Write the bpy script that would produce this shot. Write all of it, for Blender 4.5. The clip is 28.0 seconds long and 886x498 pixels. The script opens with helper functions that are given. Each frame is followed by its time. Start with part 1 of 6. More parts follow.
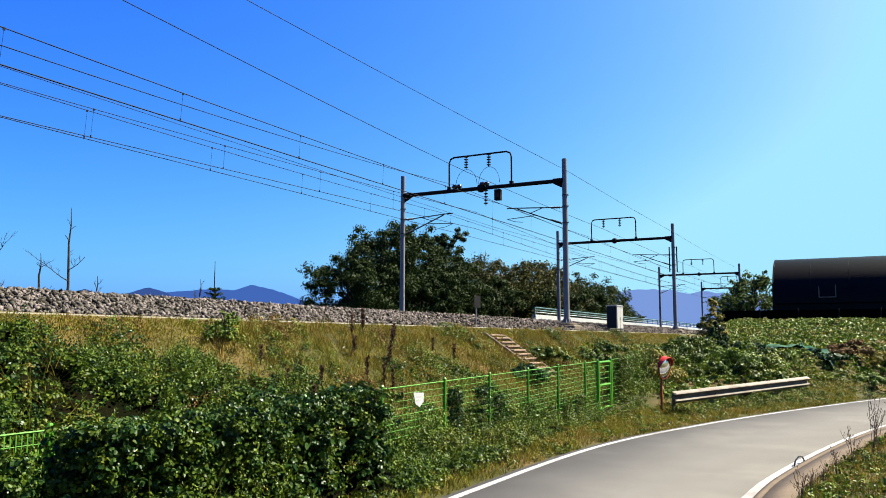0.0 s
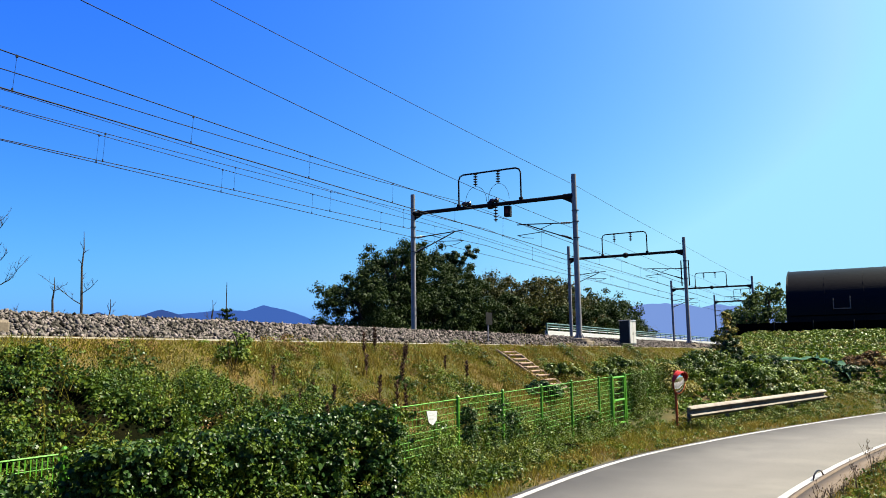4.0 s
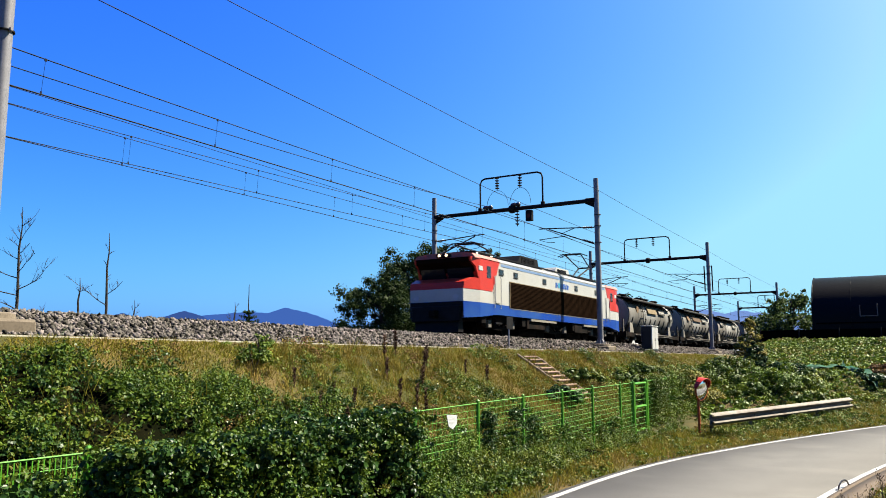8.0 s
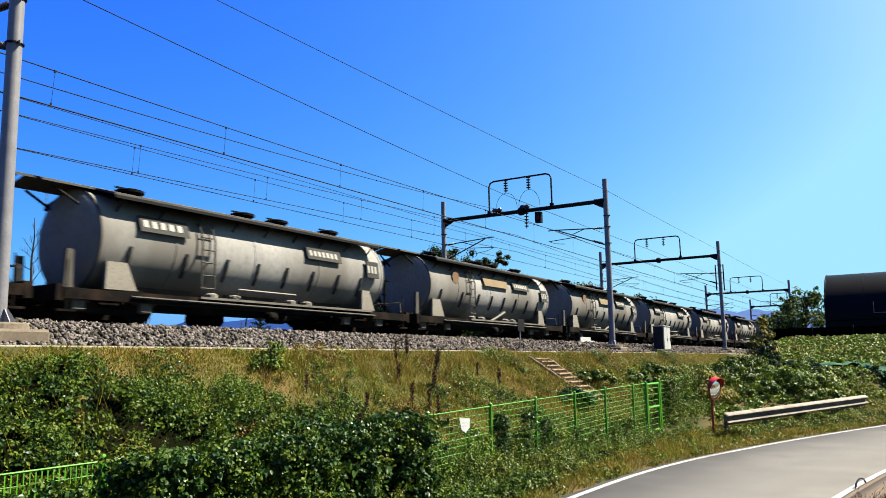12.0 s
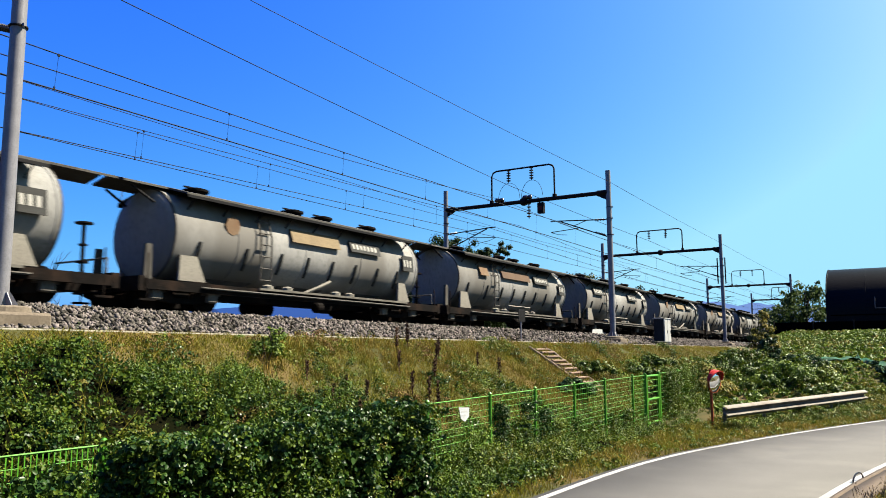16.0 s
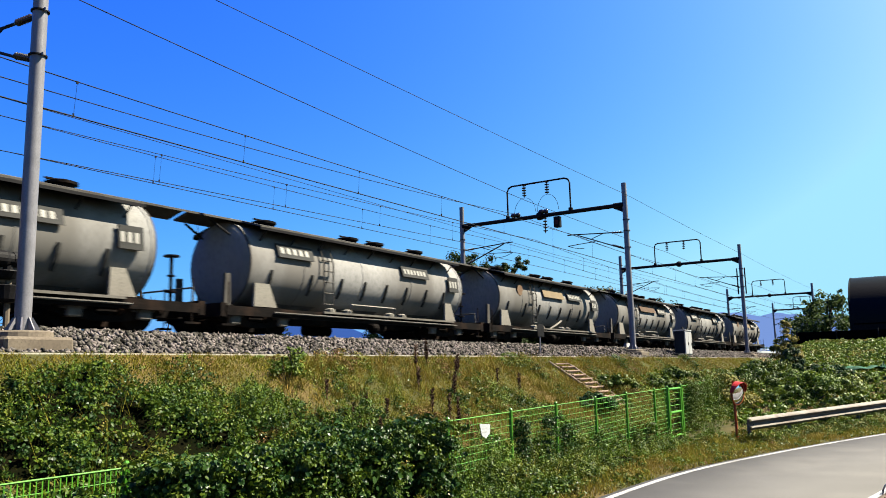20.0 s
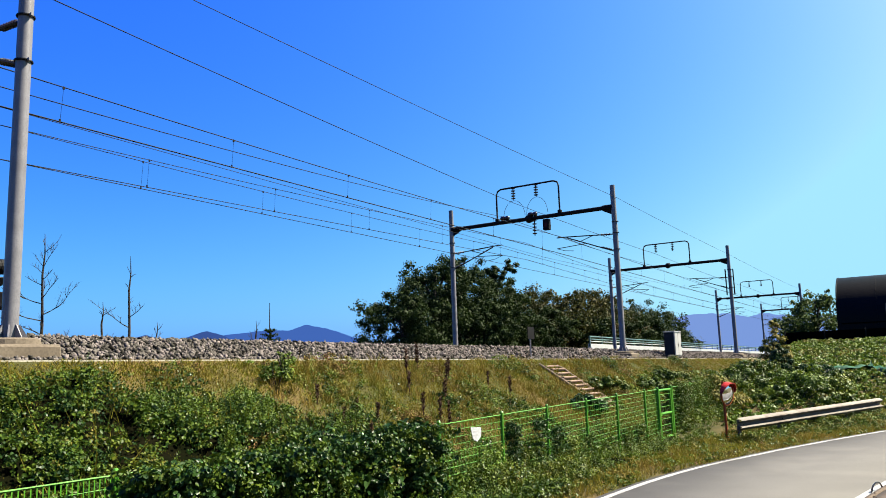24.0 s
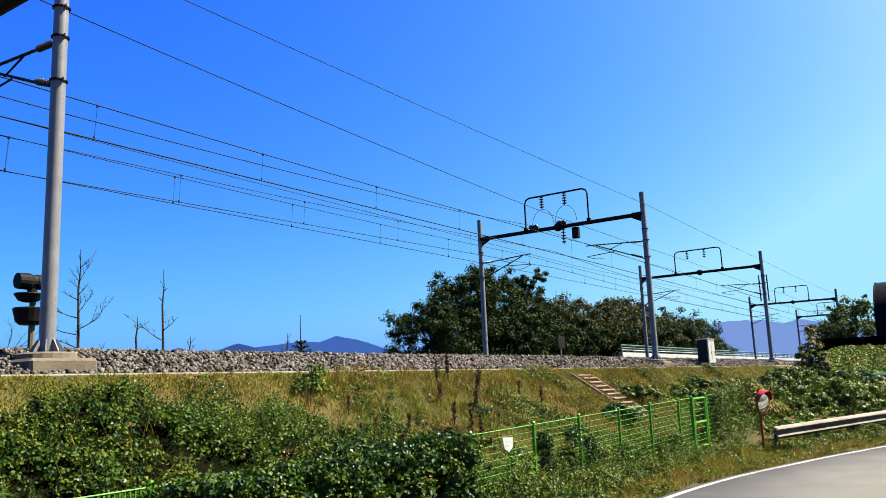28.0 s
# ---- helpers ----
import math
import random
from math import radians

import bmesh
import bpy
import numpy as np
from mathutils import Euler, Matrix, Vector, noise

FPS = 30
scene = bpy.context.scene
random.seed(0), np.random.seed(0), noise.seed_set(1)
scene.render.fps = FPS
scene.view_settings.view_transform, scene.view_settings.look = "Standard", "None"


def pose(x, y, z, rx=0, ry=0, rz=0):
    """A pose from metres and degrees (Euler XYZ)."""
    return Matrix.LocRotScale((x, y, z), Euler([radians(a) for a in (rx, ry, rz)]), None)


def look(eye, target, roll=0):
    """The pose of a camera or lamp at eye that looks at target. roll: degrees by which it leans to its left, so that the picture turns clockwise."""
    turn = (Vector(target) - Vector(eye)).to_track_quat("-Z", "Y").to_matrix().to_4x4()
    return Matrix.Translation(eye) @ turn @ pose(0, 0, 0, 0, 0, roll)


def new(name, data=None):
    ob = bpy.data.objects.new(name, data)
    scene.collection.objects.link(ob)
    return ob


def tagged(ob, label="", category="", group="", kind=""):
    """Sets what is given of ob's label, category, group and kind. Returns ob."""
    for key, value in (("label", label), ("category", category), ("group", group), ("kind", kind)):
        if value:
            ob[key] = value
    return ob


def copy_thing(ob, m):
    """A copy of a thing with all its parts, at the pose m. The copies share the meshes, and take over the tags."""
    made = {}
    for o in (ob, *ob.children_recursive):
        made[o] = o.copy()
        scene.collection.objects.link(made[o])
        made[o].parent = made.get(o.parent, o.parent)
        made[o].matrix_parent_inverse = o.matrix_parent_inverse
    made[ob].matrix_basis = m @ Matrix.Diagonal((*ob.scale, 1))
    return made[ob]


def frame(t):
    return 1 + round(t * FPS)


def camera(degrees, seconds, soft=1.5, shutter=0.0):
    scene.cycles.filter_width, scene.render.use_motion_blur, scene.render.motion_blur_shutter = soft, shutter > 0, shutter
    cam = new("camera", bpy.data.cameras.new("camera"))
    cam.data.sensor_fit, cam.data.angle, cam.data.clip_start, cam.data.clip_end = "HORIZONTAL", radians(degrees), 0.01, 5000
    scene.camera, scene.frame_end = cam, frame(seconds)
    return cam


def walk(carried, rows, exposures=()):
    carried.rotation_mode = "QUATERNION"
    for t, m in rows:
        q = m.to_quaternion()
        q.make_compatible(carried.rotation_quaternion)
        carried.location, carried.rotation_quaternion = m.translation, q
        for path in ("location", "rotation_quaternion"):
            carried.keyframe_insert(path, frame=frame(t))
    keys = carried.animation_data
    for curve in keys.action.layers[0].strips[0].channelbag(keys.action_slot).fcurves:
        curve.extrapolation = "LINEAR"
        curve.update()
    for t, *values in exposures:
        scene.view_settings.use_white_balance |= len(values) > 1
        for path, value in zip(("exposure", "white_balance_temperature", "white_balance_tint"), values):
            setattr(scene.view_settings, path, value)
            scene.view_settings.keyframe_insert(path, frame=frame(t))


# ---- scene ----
cam = camera(59.0, 28.0, soft=0.9, shutter=0.15)
PATH = [
    (0.0, pose(0, 0, 2.6, 96.35, -0.08, -61.77)),
    (0.5, pose(0, 0, 2.6, 96.42, 0.07, -61.74)),
    (1.0, pose(0, 0, 2.6, 96.72, 0.20, -61.62)),
    (1.5, pose(0, 0, 2.6, 96.79, 0.89, -61.68)),
    (2.0, pose(0, 0, 2.6, 96.69, 1.06, -61.39)),
    (2.5, pose(0, 0, 2.6, 96.77, 1.26, -61.01)),
    (3.0, pose(0, 0, 2.6, 97.20, 1.21, -60.97)),
    (3.5, pose(0, 0, 2.6, 97.44, 0.97, -60.92)),
    (5.5, pose(0, 0, 2.6, 98.00, 0.63, -60.86)),
    (6.0, pose(0, 0, 2.6, 97.94, 0.72, -60.69)),
    (6.5, pose(0, 0, 2.6, 98.09, 0.68, -60.03)),
    (7.0, pose(0, 0, 2.6, 98.13, 0.34, -59.88)),
    (7.5, pose(0, 0, 2.6, 98.00, 0.41, -59.70)),
    (8.0, pose(0, 0, 2.6, 97.92, 0.19, -59.40)),
    (8.5, pose(0, 0, 2.6, 98.23, 0.61, -59.15)),
    (9.0, pose(0, 0, 2.6, 98.42, 0.62, -59.04)),
    (9.5, pose(0, 0, 2.6, 98.40, 0.57, -58.78)),
    (10.0, pose(0, 0, 2.6, 98.47, 0.54, -58.69)),
    (10.5, pose(0, 0, 2.6, 98.62, 0.78, -58.70)),
    (11.0, pose(0, 0, 2.6, 98.44, 1.13, -58.51)),
    (11.5, pose(0, 0, 2.6, 98.29, 1.16, -58.57)),
    (13.5, pose(0, 0, 2.6, 98.04, 0.68, -58.60)),
    (14.0, pose(0, 0, 2.6, 98.06, 0.74, -59.08)),
    (14.5, pose(0, 0, 2.6, 97.83, 0.64, -58.92)),
    (15.0, pose(0, 0, 2.6, 97.76, 0.93, -58.96)),
    (15.5, pose(0, 0, 2.6, 97.46, 0.42, -58.65)),
    (16.0, pose(0, 0, 2.6, 97.40, 0.27, -58.53)),
    (16.5, pose(0, 0, 2.6, 97.56, 0.19, -58.27)),
    (17.0, pose(0, 0, 2.6, 97.50, 0.53, -57.99)),
    (17.5, pose(0, 0, 2.6, 97.42, 0.49, -57.80)),
    (18.0, pose(0, 0, 2.6, 97.70, 0.93, -57.35)),
    (18.5, pose(0, 0, 2.6, 98.05, 0.93, -57.06)),
    (19.0, pose(0, 0, 2.6, 98.21, 1.33, -56.93)),
    (19.5, pose(0, 0, 2.6, 98.40, 1.40, -57.17)),
    (20.0, pose(0, 0, 2.6, 98.62, 1.34, -57.13)),
    (20.5, pose(0, 0, 2.6, 98.72, 1.44, -57.30)),
    (21.0, pose(0, 0, 2.6, 98.75, 1.44, -58.03)),
    (21.5, pose(0, 0, 2.6, 98.83, 1.65, -58.21)),
    (23.5, pose(0, 0, 2.6, 98.81, 1.79, -57.76)),
    (24.0, pose(0, 0, 2.6, 98.85, 1.90, -57.81)),
    (24.5, pose(0, 0, 2.6, 99.11, 1.77, -58.11)),
    (25.0, pose(0, 0, 2.6, 98.96, 1.49, -57.56)),
    (25.5, pose(0, 0, 2.6, 99.07, 2.00, -56.98)),
    (26.0, pose(0, 0, 2.6, 99.48, 1.67, -56.92)),
    (26.5, pose(0, 0, 2.6, 99.58, 1.92, -56.65)),
    (27.0, pose(0, 0, 2.6, 99.83, 2.07, -56.38)),
    (27.5, pose(0, 0, 2.6, 99.62, 2.54, -56.02)),
    (28.0, pose(0, 0, 2.6, 99.66, 2.37, -55.60)),
]
walk(cam, PATH)

# ---- world, sun, exposure ----
SUN_EL, SUN_AZ = 50.0, -46.0          # degrees; azimuth counted from +x
sun_dir = Vector((math.cos(radians(SUN_EL)) * math.cos(radians(SUN_AZ)),
                  math.cos(radians(SUN_EL)) * math.sin(radians(SUN_AZ)), math.sin(radians(SUN_EL))))
world = bpy.data.worlds.new("sky")
scene.world = world
world.use_nodes = True
wn = world.node_tree
sky = wn.nodes.new("ShaderNodeTexSky")
sky.sky_type, sky.sun_disc = "NISHITA", False
sky.sun_elevation, sky.sun_rotation = radians(SUN_EL), math.pi / 2 - radians(SUN_AZ)
sky.air_density, sky.dust_density, sky.ozone_density, sky.altitude = 0.5, 3.0, 2.7, 200
# the film's deep, saturated sky: each channel of the sky raised to a power of its own
split, join = wn.nodes.new("ShaderNodeSeparateColor"), wn.nodes.new("ShaderNodeCombineColor")
wn.links.new(sky.outputs[0], split.inputs[0])
for k, (power, gain, most) in enumerate(((2.2, 0.222, 2.45), (1.415, 0.655, 3.15), (0.1, 3.8, 5.0))):
    top = wn.nodes.new("ShaderNodeMath")
    top.operation = "MINIMUM"
    top.inputs[1].default_value = most
    raised = wn.nodes.new("ShaderNodeMath")
    raised.operation = "POWER"
    raised.inputs[1].default_value = power
    times = wn.nodes.new("ShaderNodeMath")
    times.operation = "MULTIPLY"
    times.inputs[1].default_value = gain
    wn.links.new(split.outputs[k], top.inputs[0])
    wn.links.new(top.outputs[0], raised.inputs[0])
    wn.links.new(raised.outputs[0], times.inputs[0])
    wn.links.new(times.outputs[0], join.inputs[k])
wn.links.new(join.outputs[0], wn.nodes["Background"].inputs[0])
wn.nodes["Background"].inputs[1].default_value = 0.047
sun = new("sun", bpy.data.lights.new("sun", "SUN"))
sun.data.energy, sun.data.angle, sun.data.color = 5.0, radians(0.55), (1.0, 0.92, 0.75)
sun.matrix_world = look((0, 0, 60), Vector((0, 0, 60)) - sun_dir)
scene.view_settings.exposure = 2.387

# ---- materials ----


def surf(name, c1, c2=None, scale=4.0, fine=45.0, rough=0.7, metal=0.0, bump=0.25, rand=0.0, island=0.0,
         thin=0.0, stretch=(1, 1, 1), c3=None, spec=0.15):
    """Two scales of noise between c1 and c2, patches of c3, a fine relief."""
    m = bpy.data.materials.new(name)
    m.use_nodes = True
    nt = m.node_tree
    b = nt.nodes["Principled BSDF"]
    tc = nt.nodes.new("ShaderNodeTexCoord")
    mp = nt.nodes.new("ShaderNodeMapping")
    mp.inputs["Scale"].default_value = stretch
    nt.links.new(tc.outputs["Object"], mp.inputs[0])

    def noise_at(s, detail):
        n = nt.nodes.new("ShaderNodeTexNoise")
        n.inputs["Scale"].default_value, n.inputs["Detail"].default_value = s, detail
        nt.links.new(mp.outputs[0], n.inputs["Vector"])
        return n.outputs["Fac"]

    def blend(fac, a, c):
        x = nt.nodes.new("ShaderNodeMix")
        x.data_type = "RGBA"
        for sock, v in ((x.inputs[0], fac), (x.inputs[6], a), (x.inputs[7], c)):
            if isinstance(v, tuple):
                sock.default_value = (*v, 1)
            elif isinstance(v, float):
                sock.default_value = v
            else:
                nt.links.new(v, sock)
        return x.outputs[2]

    def sharpen(fac, lo, hi):
        r = nt.nodes.new("ShaderNodeMapRange")
        r.inputs[1].default_value, r.inputs[2].default_value = lo, hi
        nt.links.new(fac, r.inputs[0])
        return r.outputs[0]

    c2 = c2 or tuple(v * 0.7 for v in c1)
    big, small = noise_at(scale, 4), noise_at(fine, 3)
    col = blend(sharpen(big, 0.35, 0.65), c1, c2)
    col = blend(sharpen(small, 0.45, 0.8), col, tuple(v * 0.72 for v in c2))
    if c3:
        col = blend(sharpen(noise_at(scale * 0.45, 5), 0.52, 0.66), col, c3)
    if rand or island:
        if island:
            src = nt.nodes.new("ShaderNodeNewGeometry").outputs["Random Per Island"]
        else:
            src = nt.nodes.new("ShaderNodeObjectInfo").outputs["Random"]
        amount = island or rand
        h = nt.nodes.new("ShaderNodeHueSaturation")
        r = nt.nodes.new("ShaderNodeMapRange")
        r.inputs[3].default_value, r.inputs[4].default_value = 1 - amount, 1 + amount
        nt.links.new(src, r.inputs[0])
        nt.links.new(r.outputs[0], h.inputs["Value"])
        r2 = nt.nodes.new("ShaderNodeMapRange")
        r2.inputs[3].default_value, r2.inputs[4].default_value = 0.5 + 0.05 * amount, 0.5 - 0.05 * amount
        nt.links.new(src, r2.inputs[0])
        nt.links.new(r2.outputs[0], h.inputs["Hue"])
        nt.links.new(col, h.inputs["Color"])
        col = h.outputs[0]
    nt.links.new(col, b.inputs["Base Color"])
    b.inputs["Roughness"].default_value, b.inputs["Metallic"].default_value = rough, metal
    b.inputs["Specular IOR Level"].default_value = spec
    if bump:
        bp = nt.nodes.new("ShaderNodeBump")
        bp.inputs["Strength"].default_value, bp.inputs["Distance"].default_value = bump, 0.02
        nt.links.new(small, bp.inputs["Height"])
        nt.links.new(bp.outputs[0], b.inputs["Normal"])
    if thin:
        tr = nt.nodes.new("ShaderNodeBsdfTranslucent")
        nt.links.new(col, tr.inputs["Color"])
        mx = nt.nodes.new("ShaderNodeMixShader")
        mx.inputs[0].default_value = thin
        nt.links.new(b.outputs[0], mx.inputs[1])
        nt.links.new(tr.outputs[0], mx.inputs[2])
        nt.links.new(mx.outputs[0], nt.nodes["Material Output"].inputs[0])
    return m


def glow(name, colour, strength):
    m = bpy.data.materials.new(name)
    m.use_nodes = True
    b = m.node_tree.nodes["Principled BSDF"]
    b.inputs["Base Color"].default_value = (0, 0, 0, 1)
    b.inputs["Specular IOR Level"].default_value = 0
    b.inputs["Roughness"].default_value = 1
    b.inputs["Emission Color"].default_value = (*colour, 1)
    b.inputs["Emission Strength"].default_value = strength
    return m


SOIL = surf("soil", (0.0356, 0.0337, 0.00966), (0.0262, 0.0262, 0.00752), 0.6, 9, 0.95, c3=(0.0638, 0.0412, 0.015), spec=0.1)
ASPHALT = surf("asphalt", (0.0805, 0.0765, 0.0720), (0.0720, 0.0685, 0.0645), 0.9, 70, 0.9, c3=(0.0865, 0.0820, 0.0760), spec=0.1, bump=0.15)
ROAD_PAINT = surf("road_paint", (0.223, 0.223, 0.216), (0.188, 0.184, 0.177), 2, 40, 0.7, c3=(0.132, 0.125, 0.118))
CONCRETE = surf("concrete", (0.157, 0.146, 0.127), (0.124, 0.112, 0.0966), 2, 30, 0.9, c3=(0.0931, 0.0821, 0.071))
KERB_BROWN = surf("kerb_concrete", (0.0786, 0.0579, 0.0412), (0.0561, 0.0412, 0.0299), 1.5, 25, 0.9)
STONE = surf("ballast_stone", (0.087, 0.0783, 0.0696), (0.0418, 0.0374, 0.0331), 3, 30, 0.95, island=0.97, spec=0.0)
# bed far darker than its stones: shade in the gaps, put into colour
BALLAST_GAP_SHADE = surf("ballast_gap_shade", (0.013, 0.0112, 0.0101), (0.00752, 0.00673, 0.00597), 14, 30, 0.95, bump=0.8)
RAIL = surf("rail_steel", (0.0821, 0.0561, 0.0412), (0.0597, 0.0374, 0.0262), 5, 40, 0.55, 0.6)
MAST = surf("galvanised_mast", (0.131, 0.127, 0.139), (0.1, 0.0974, 0.106), 3, 40, 0.4, 0.1, 0.03, spec=0.25)
DARK_STEEL = surf("dark_steel", (0.00752, 0.0071, 0.00786), (0.00449, 0.00412, 0.00449), 3, 40, 0.6, 0.0, 0.1, spec=0.06)
WIRE = surf("wire_bronze", (0.00524, 0.00449, 0.00449), (0.00337, 0.00299, 0.00299), 3, 30, 0.6, 0.0, 0, spec=0.05)
PORCELAIN = surf("brown_porcelain", (0.0187, 0.013, 0.013), (0.0112, 0.00752, 0.00752), 5, 40, 0.25, spec=0.4)
GREEN_PAINT = surf("green_paint", (0.0486, 0.161, 0.0112), (0.0374, 0.131, 0.00931), 3, 40, 0.4, 0, 0.1)
SIGN_WHITE = surf("sign_white", (0.277, 0.284, 0.291), (0.231, 0.239, 0.246), 4, 40, 0.5)
ORANGE = surf("orange_paint", (0.231, 0.0449, 0.015), (0.179, 0.0337, 0.0112), 3, 40, 0.45)
RED = surf("red_paint", (0.262, 0.0169, 0.0112), (0.217, 0.013, 0.00931), 3, 40, 0.4)
GALV = surf("guardrail_zinc", (0.118, 0.104, 0.087), (0.0835, 0.0696, 0.0557), 2, 30, 0.6, 0.1, 0.1, c3=(0.0487, 0.0313, 0.0223))
MIRROR = surf("mirror_face", (0.82, 0.84, 0.86), (0.78, 0.80, 0.82), 2, 20, 0.04, 1.0, 0)
CABINET = surf("cabinet_grey", (0.246, 0.246, 0.243), (0.217, 0.217, 0.214), 2, 30, 0.5)
BLACK_TARP = surf("black_tarp", (0.0042, 0.0036, 0.0036), (0.0026, 0.0023, 0.0023), 0.8, 12, 0.4, 0, 0.4, spec=0.05, stretch=(1, 0.3, 1))
BLACK_NET = surf("black_net", (0.00224, 0.00187, 0.00169), (0.0015, 0.0013, 0.00112), 2, 30, 1.0, spec=0.0)
TEAL_NET = surf("teal_net", (0.00752, 0.0597, 0.0299), (0.00561, 0.0374, 0.0187), 2, 30, 0.8)
RAILING_WHITE = surf("railing_white", (0.277, 0.284, 0.284), (0.231, 0.239, 0.243), 2, 30, 0.5)
RAILING_TEAL = surf("railing_teal", (0.0449, 0.0896, 0.0896), (0.0299, 0.0673, 0.0673), 2, 30, 0.5)
FOUNDATION = surf("foundation_concrete", (0.0966, 0.0786, 0.0579), (0.071, 0.0561, 0.0412), 2, 25, 0.9)
STAIR = surf("stair_concrete", (0.165, 0.116, 0.0879), (0.127, 0.0879, 0.0655), 3, 25, 0.9)
BARK = surf("bark", (0.0318, 0.0262, 0.0206), (0.0187, 0.0157, 0.0127), 6, 50, 0.95, bump=0.6)
DRY_STALK = surf("dry_stalk", (0.0752, 0.0561, 0.0374), (0.0524, 0.0374, 0.0243), 8, 50, 0.95)
LEAF_RUST = surf("rust_leaf", (0.0896, 0.0486, 0.0187), (0.112, 0.071, 0.0224), 1.0, 8, 0.8, island=0.4, thin=0.2, bump=0, c3=(0.0752, 0.071, 0.015), spec=0.14)
DEAD_STEM = surf("dead_stem", (0.0449, 0.0224, 0.0112), (0.028, 0.0138, 0.00752), 8, 50, 0.95)
LEAF = surf("vine_leaf", (0.0250, 0.0480, 0.0038), (0.0410, 0.0660, 0.0056), 1.2, 8, 0.45, island=0.4, thin=0.2, bump=0, c3=(0.063, 0.073, 0.0070), spec=0.09)
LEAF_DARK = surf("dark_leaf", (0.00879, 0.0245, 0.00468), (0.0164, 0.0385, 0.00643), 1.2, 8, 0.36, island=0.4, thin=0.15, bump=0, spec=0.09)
LEAF_YELLOW = surf("yellow_leaf", (0.0896, 0.0931, 0.013), (0.127, 0.101, 0.0187), 1.0, 8, 0.7, island=0.4, thin=0.3, bump=0, spec=0.14)
LEAF_CROP = surf("crop_leaf", (0.048, 0.085, 0.0065), (0.069, 0.104, 0.0088), 0.5, 6, 0.5, island=0.4, thin=0.18, bump=0, c3=(0.086, 0.10, 0.016), spec=0.1)
GRASS = surf("slope_grass", (0.0974, 0.103, 0.01), (0.124, 0.111, 0.0126), 0.8, 7, 0.8, island=0.4, thin=0.3, bump=0, c3=(0.127, 0.0914, 0.0165), spec=0.06)
GRASS_DRY = surf("dry_grass", (0.136, 0.102, 0.0190), (0.108, 0.0786, 0.0145), 0.9, 7, 0.8, island=0.4, thin=0.25, bump=0, c3=(0.0820, 0.0879, 0.0130), spec=0.06)
TREE_LEAF = surf("tree_leaf", (0.00957, 0.0191, 0.00458), (0.0153, 0.0255, 0.00557), 0.3, 4, 0.6, island=0.3, thin=0.2, bump=0, spec=0.05)
TREE_LEAF_WARM = surf("tree_leaf_warm", (0.0202, 0.0286, 0.00677), (0.0353, 0.032, 0.0074), 0.25, 4, 0.5, island=0.3, thin=0.2, bump=0, c3=(0.0472, 0.0286, 0.00677), spec=0.05)
TREE_LEAF_BRIGHT = surf("tree_leaf_bright", (0.028, 0.0486, 0.0112), (0.0374, 0.0561, 0.015), 0.4, 4, 0.6, island=0.3, thin=0.25, bump=0, spec=0.05)
# near black: shade of the gaps between leaves is put into this colour
UNDERGROWTH_SHADE = surf("undergrowth", (0.00209, 0.00292, 0.00111), (0.00383, 0.00362, 0.00174), 2, 14, 1.0, bump=0.8, spec=0.0)
BODY_WHITE = surf("loco_white", (0.239, 0.239, 0.231), (0.213, 0.211, 0.2), 0.7, 30, 0.4, 0, 0.0, c3=(0.204, 0.196, 0.174))
BODY_RED = surf("loco_red", (0.278, 0.0195, 0.0125), (0.23, 0.0167, 0.0111), 1, 30, 0.35, 0, 0.05)
FADED_RED = surf("faded_red", (0.261, 0.0957, 0.0783), (0.209, 0.0696, 0.0566), 1, 30, 0.5, 0, 0.05)
BODY_BLUE = surf("loco_blue", (0.00278, 0.0278, 0.181), (0.00278, 0.0209, 0.132), 1, 30, 0.4, 0, 0.0, c3=(0.00835, 0.0348, 0.139))
ROOF_GREY = surf("loco_roof", (0.157, 0.161, 0.169), (0.124, 0.127, 0.134), 1, 25, 0.5, 0, 0.1)
LOCO_STRIPE = surf("loco_stripe", (0.0931, 0.142, 0.231), (0.0752, 0.12, 0.206), 2, 25, 0.5)
GRILLE = surf("loco_grille", (0.00966, 0.00561, 0.00337), (0.00673, 0.00374, 0.00224), 3, 40, 0.8, spec=0.0)
LOCO_GLASS = surf("loco_glass", (0.00561, 0.00638, 0.00752), (0.00374, 0.00412, 0.00486), 3, 30, 0.08, spec=0.5)
LOGO_BLUE = surf("logo_blue", (0.0112, 0.0524, 0.206), (0.00931, 0.0449, 0.187), 3, 30, 0.4)
LOGO_CYAN = surf("logo_cyan", (0.0374, 0.169, 0.262), (0.0299, 0.142, 0.231), 3, 30, 0.4)
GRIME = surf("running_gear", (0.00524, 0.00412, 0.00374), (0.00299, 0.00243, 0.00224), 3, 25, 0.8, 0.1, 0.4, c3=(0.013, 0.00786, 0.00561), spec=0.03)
TANK = surf("tank_cement_grey", (0.178, 0.174, 0.168), (0.145, 0.141, 0.134), 0.5, 14, 0.8, 0, 0.1, spec=0.0, rand=0.10, c3=(0.088, 0.083, 0.076), stretch=(1.4, 1.4, 0.45))
TANK_PALE = surf("tank_pale", (0.134, 0.124, 0.104), (0.104, 0.0931, 0.0786), 1, 20, 0.8)
TANK_RUST = surf("rust_stain", (0.0752, 0.0374, 0.0187), (0.0966, 0.0638, 0.0374), 1.5, 20, 0.85)
PLATE_TAN = surf("plate_tan", (0.112, 0.0821, 0.0449), (0.0821, 0.0597, 0.0337), 1.5, 25, 0.8)
PLATE_BROWN = surf("plate_brown", (0.0561, 0.0318, 0.0169), (0.0412, 0.0224, 0.013), 1.5, 25, 0.8)
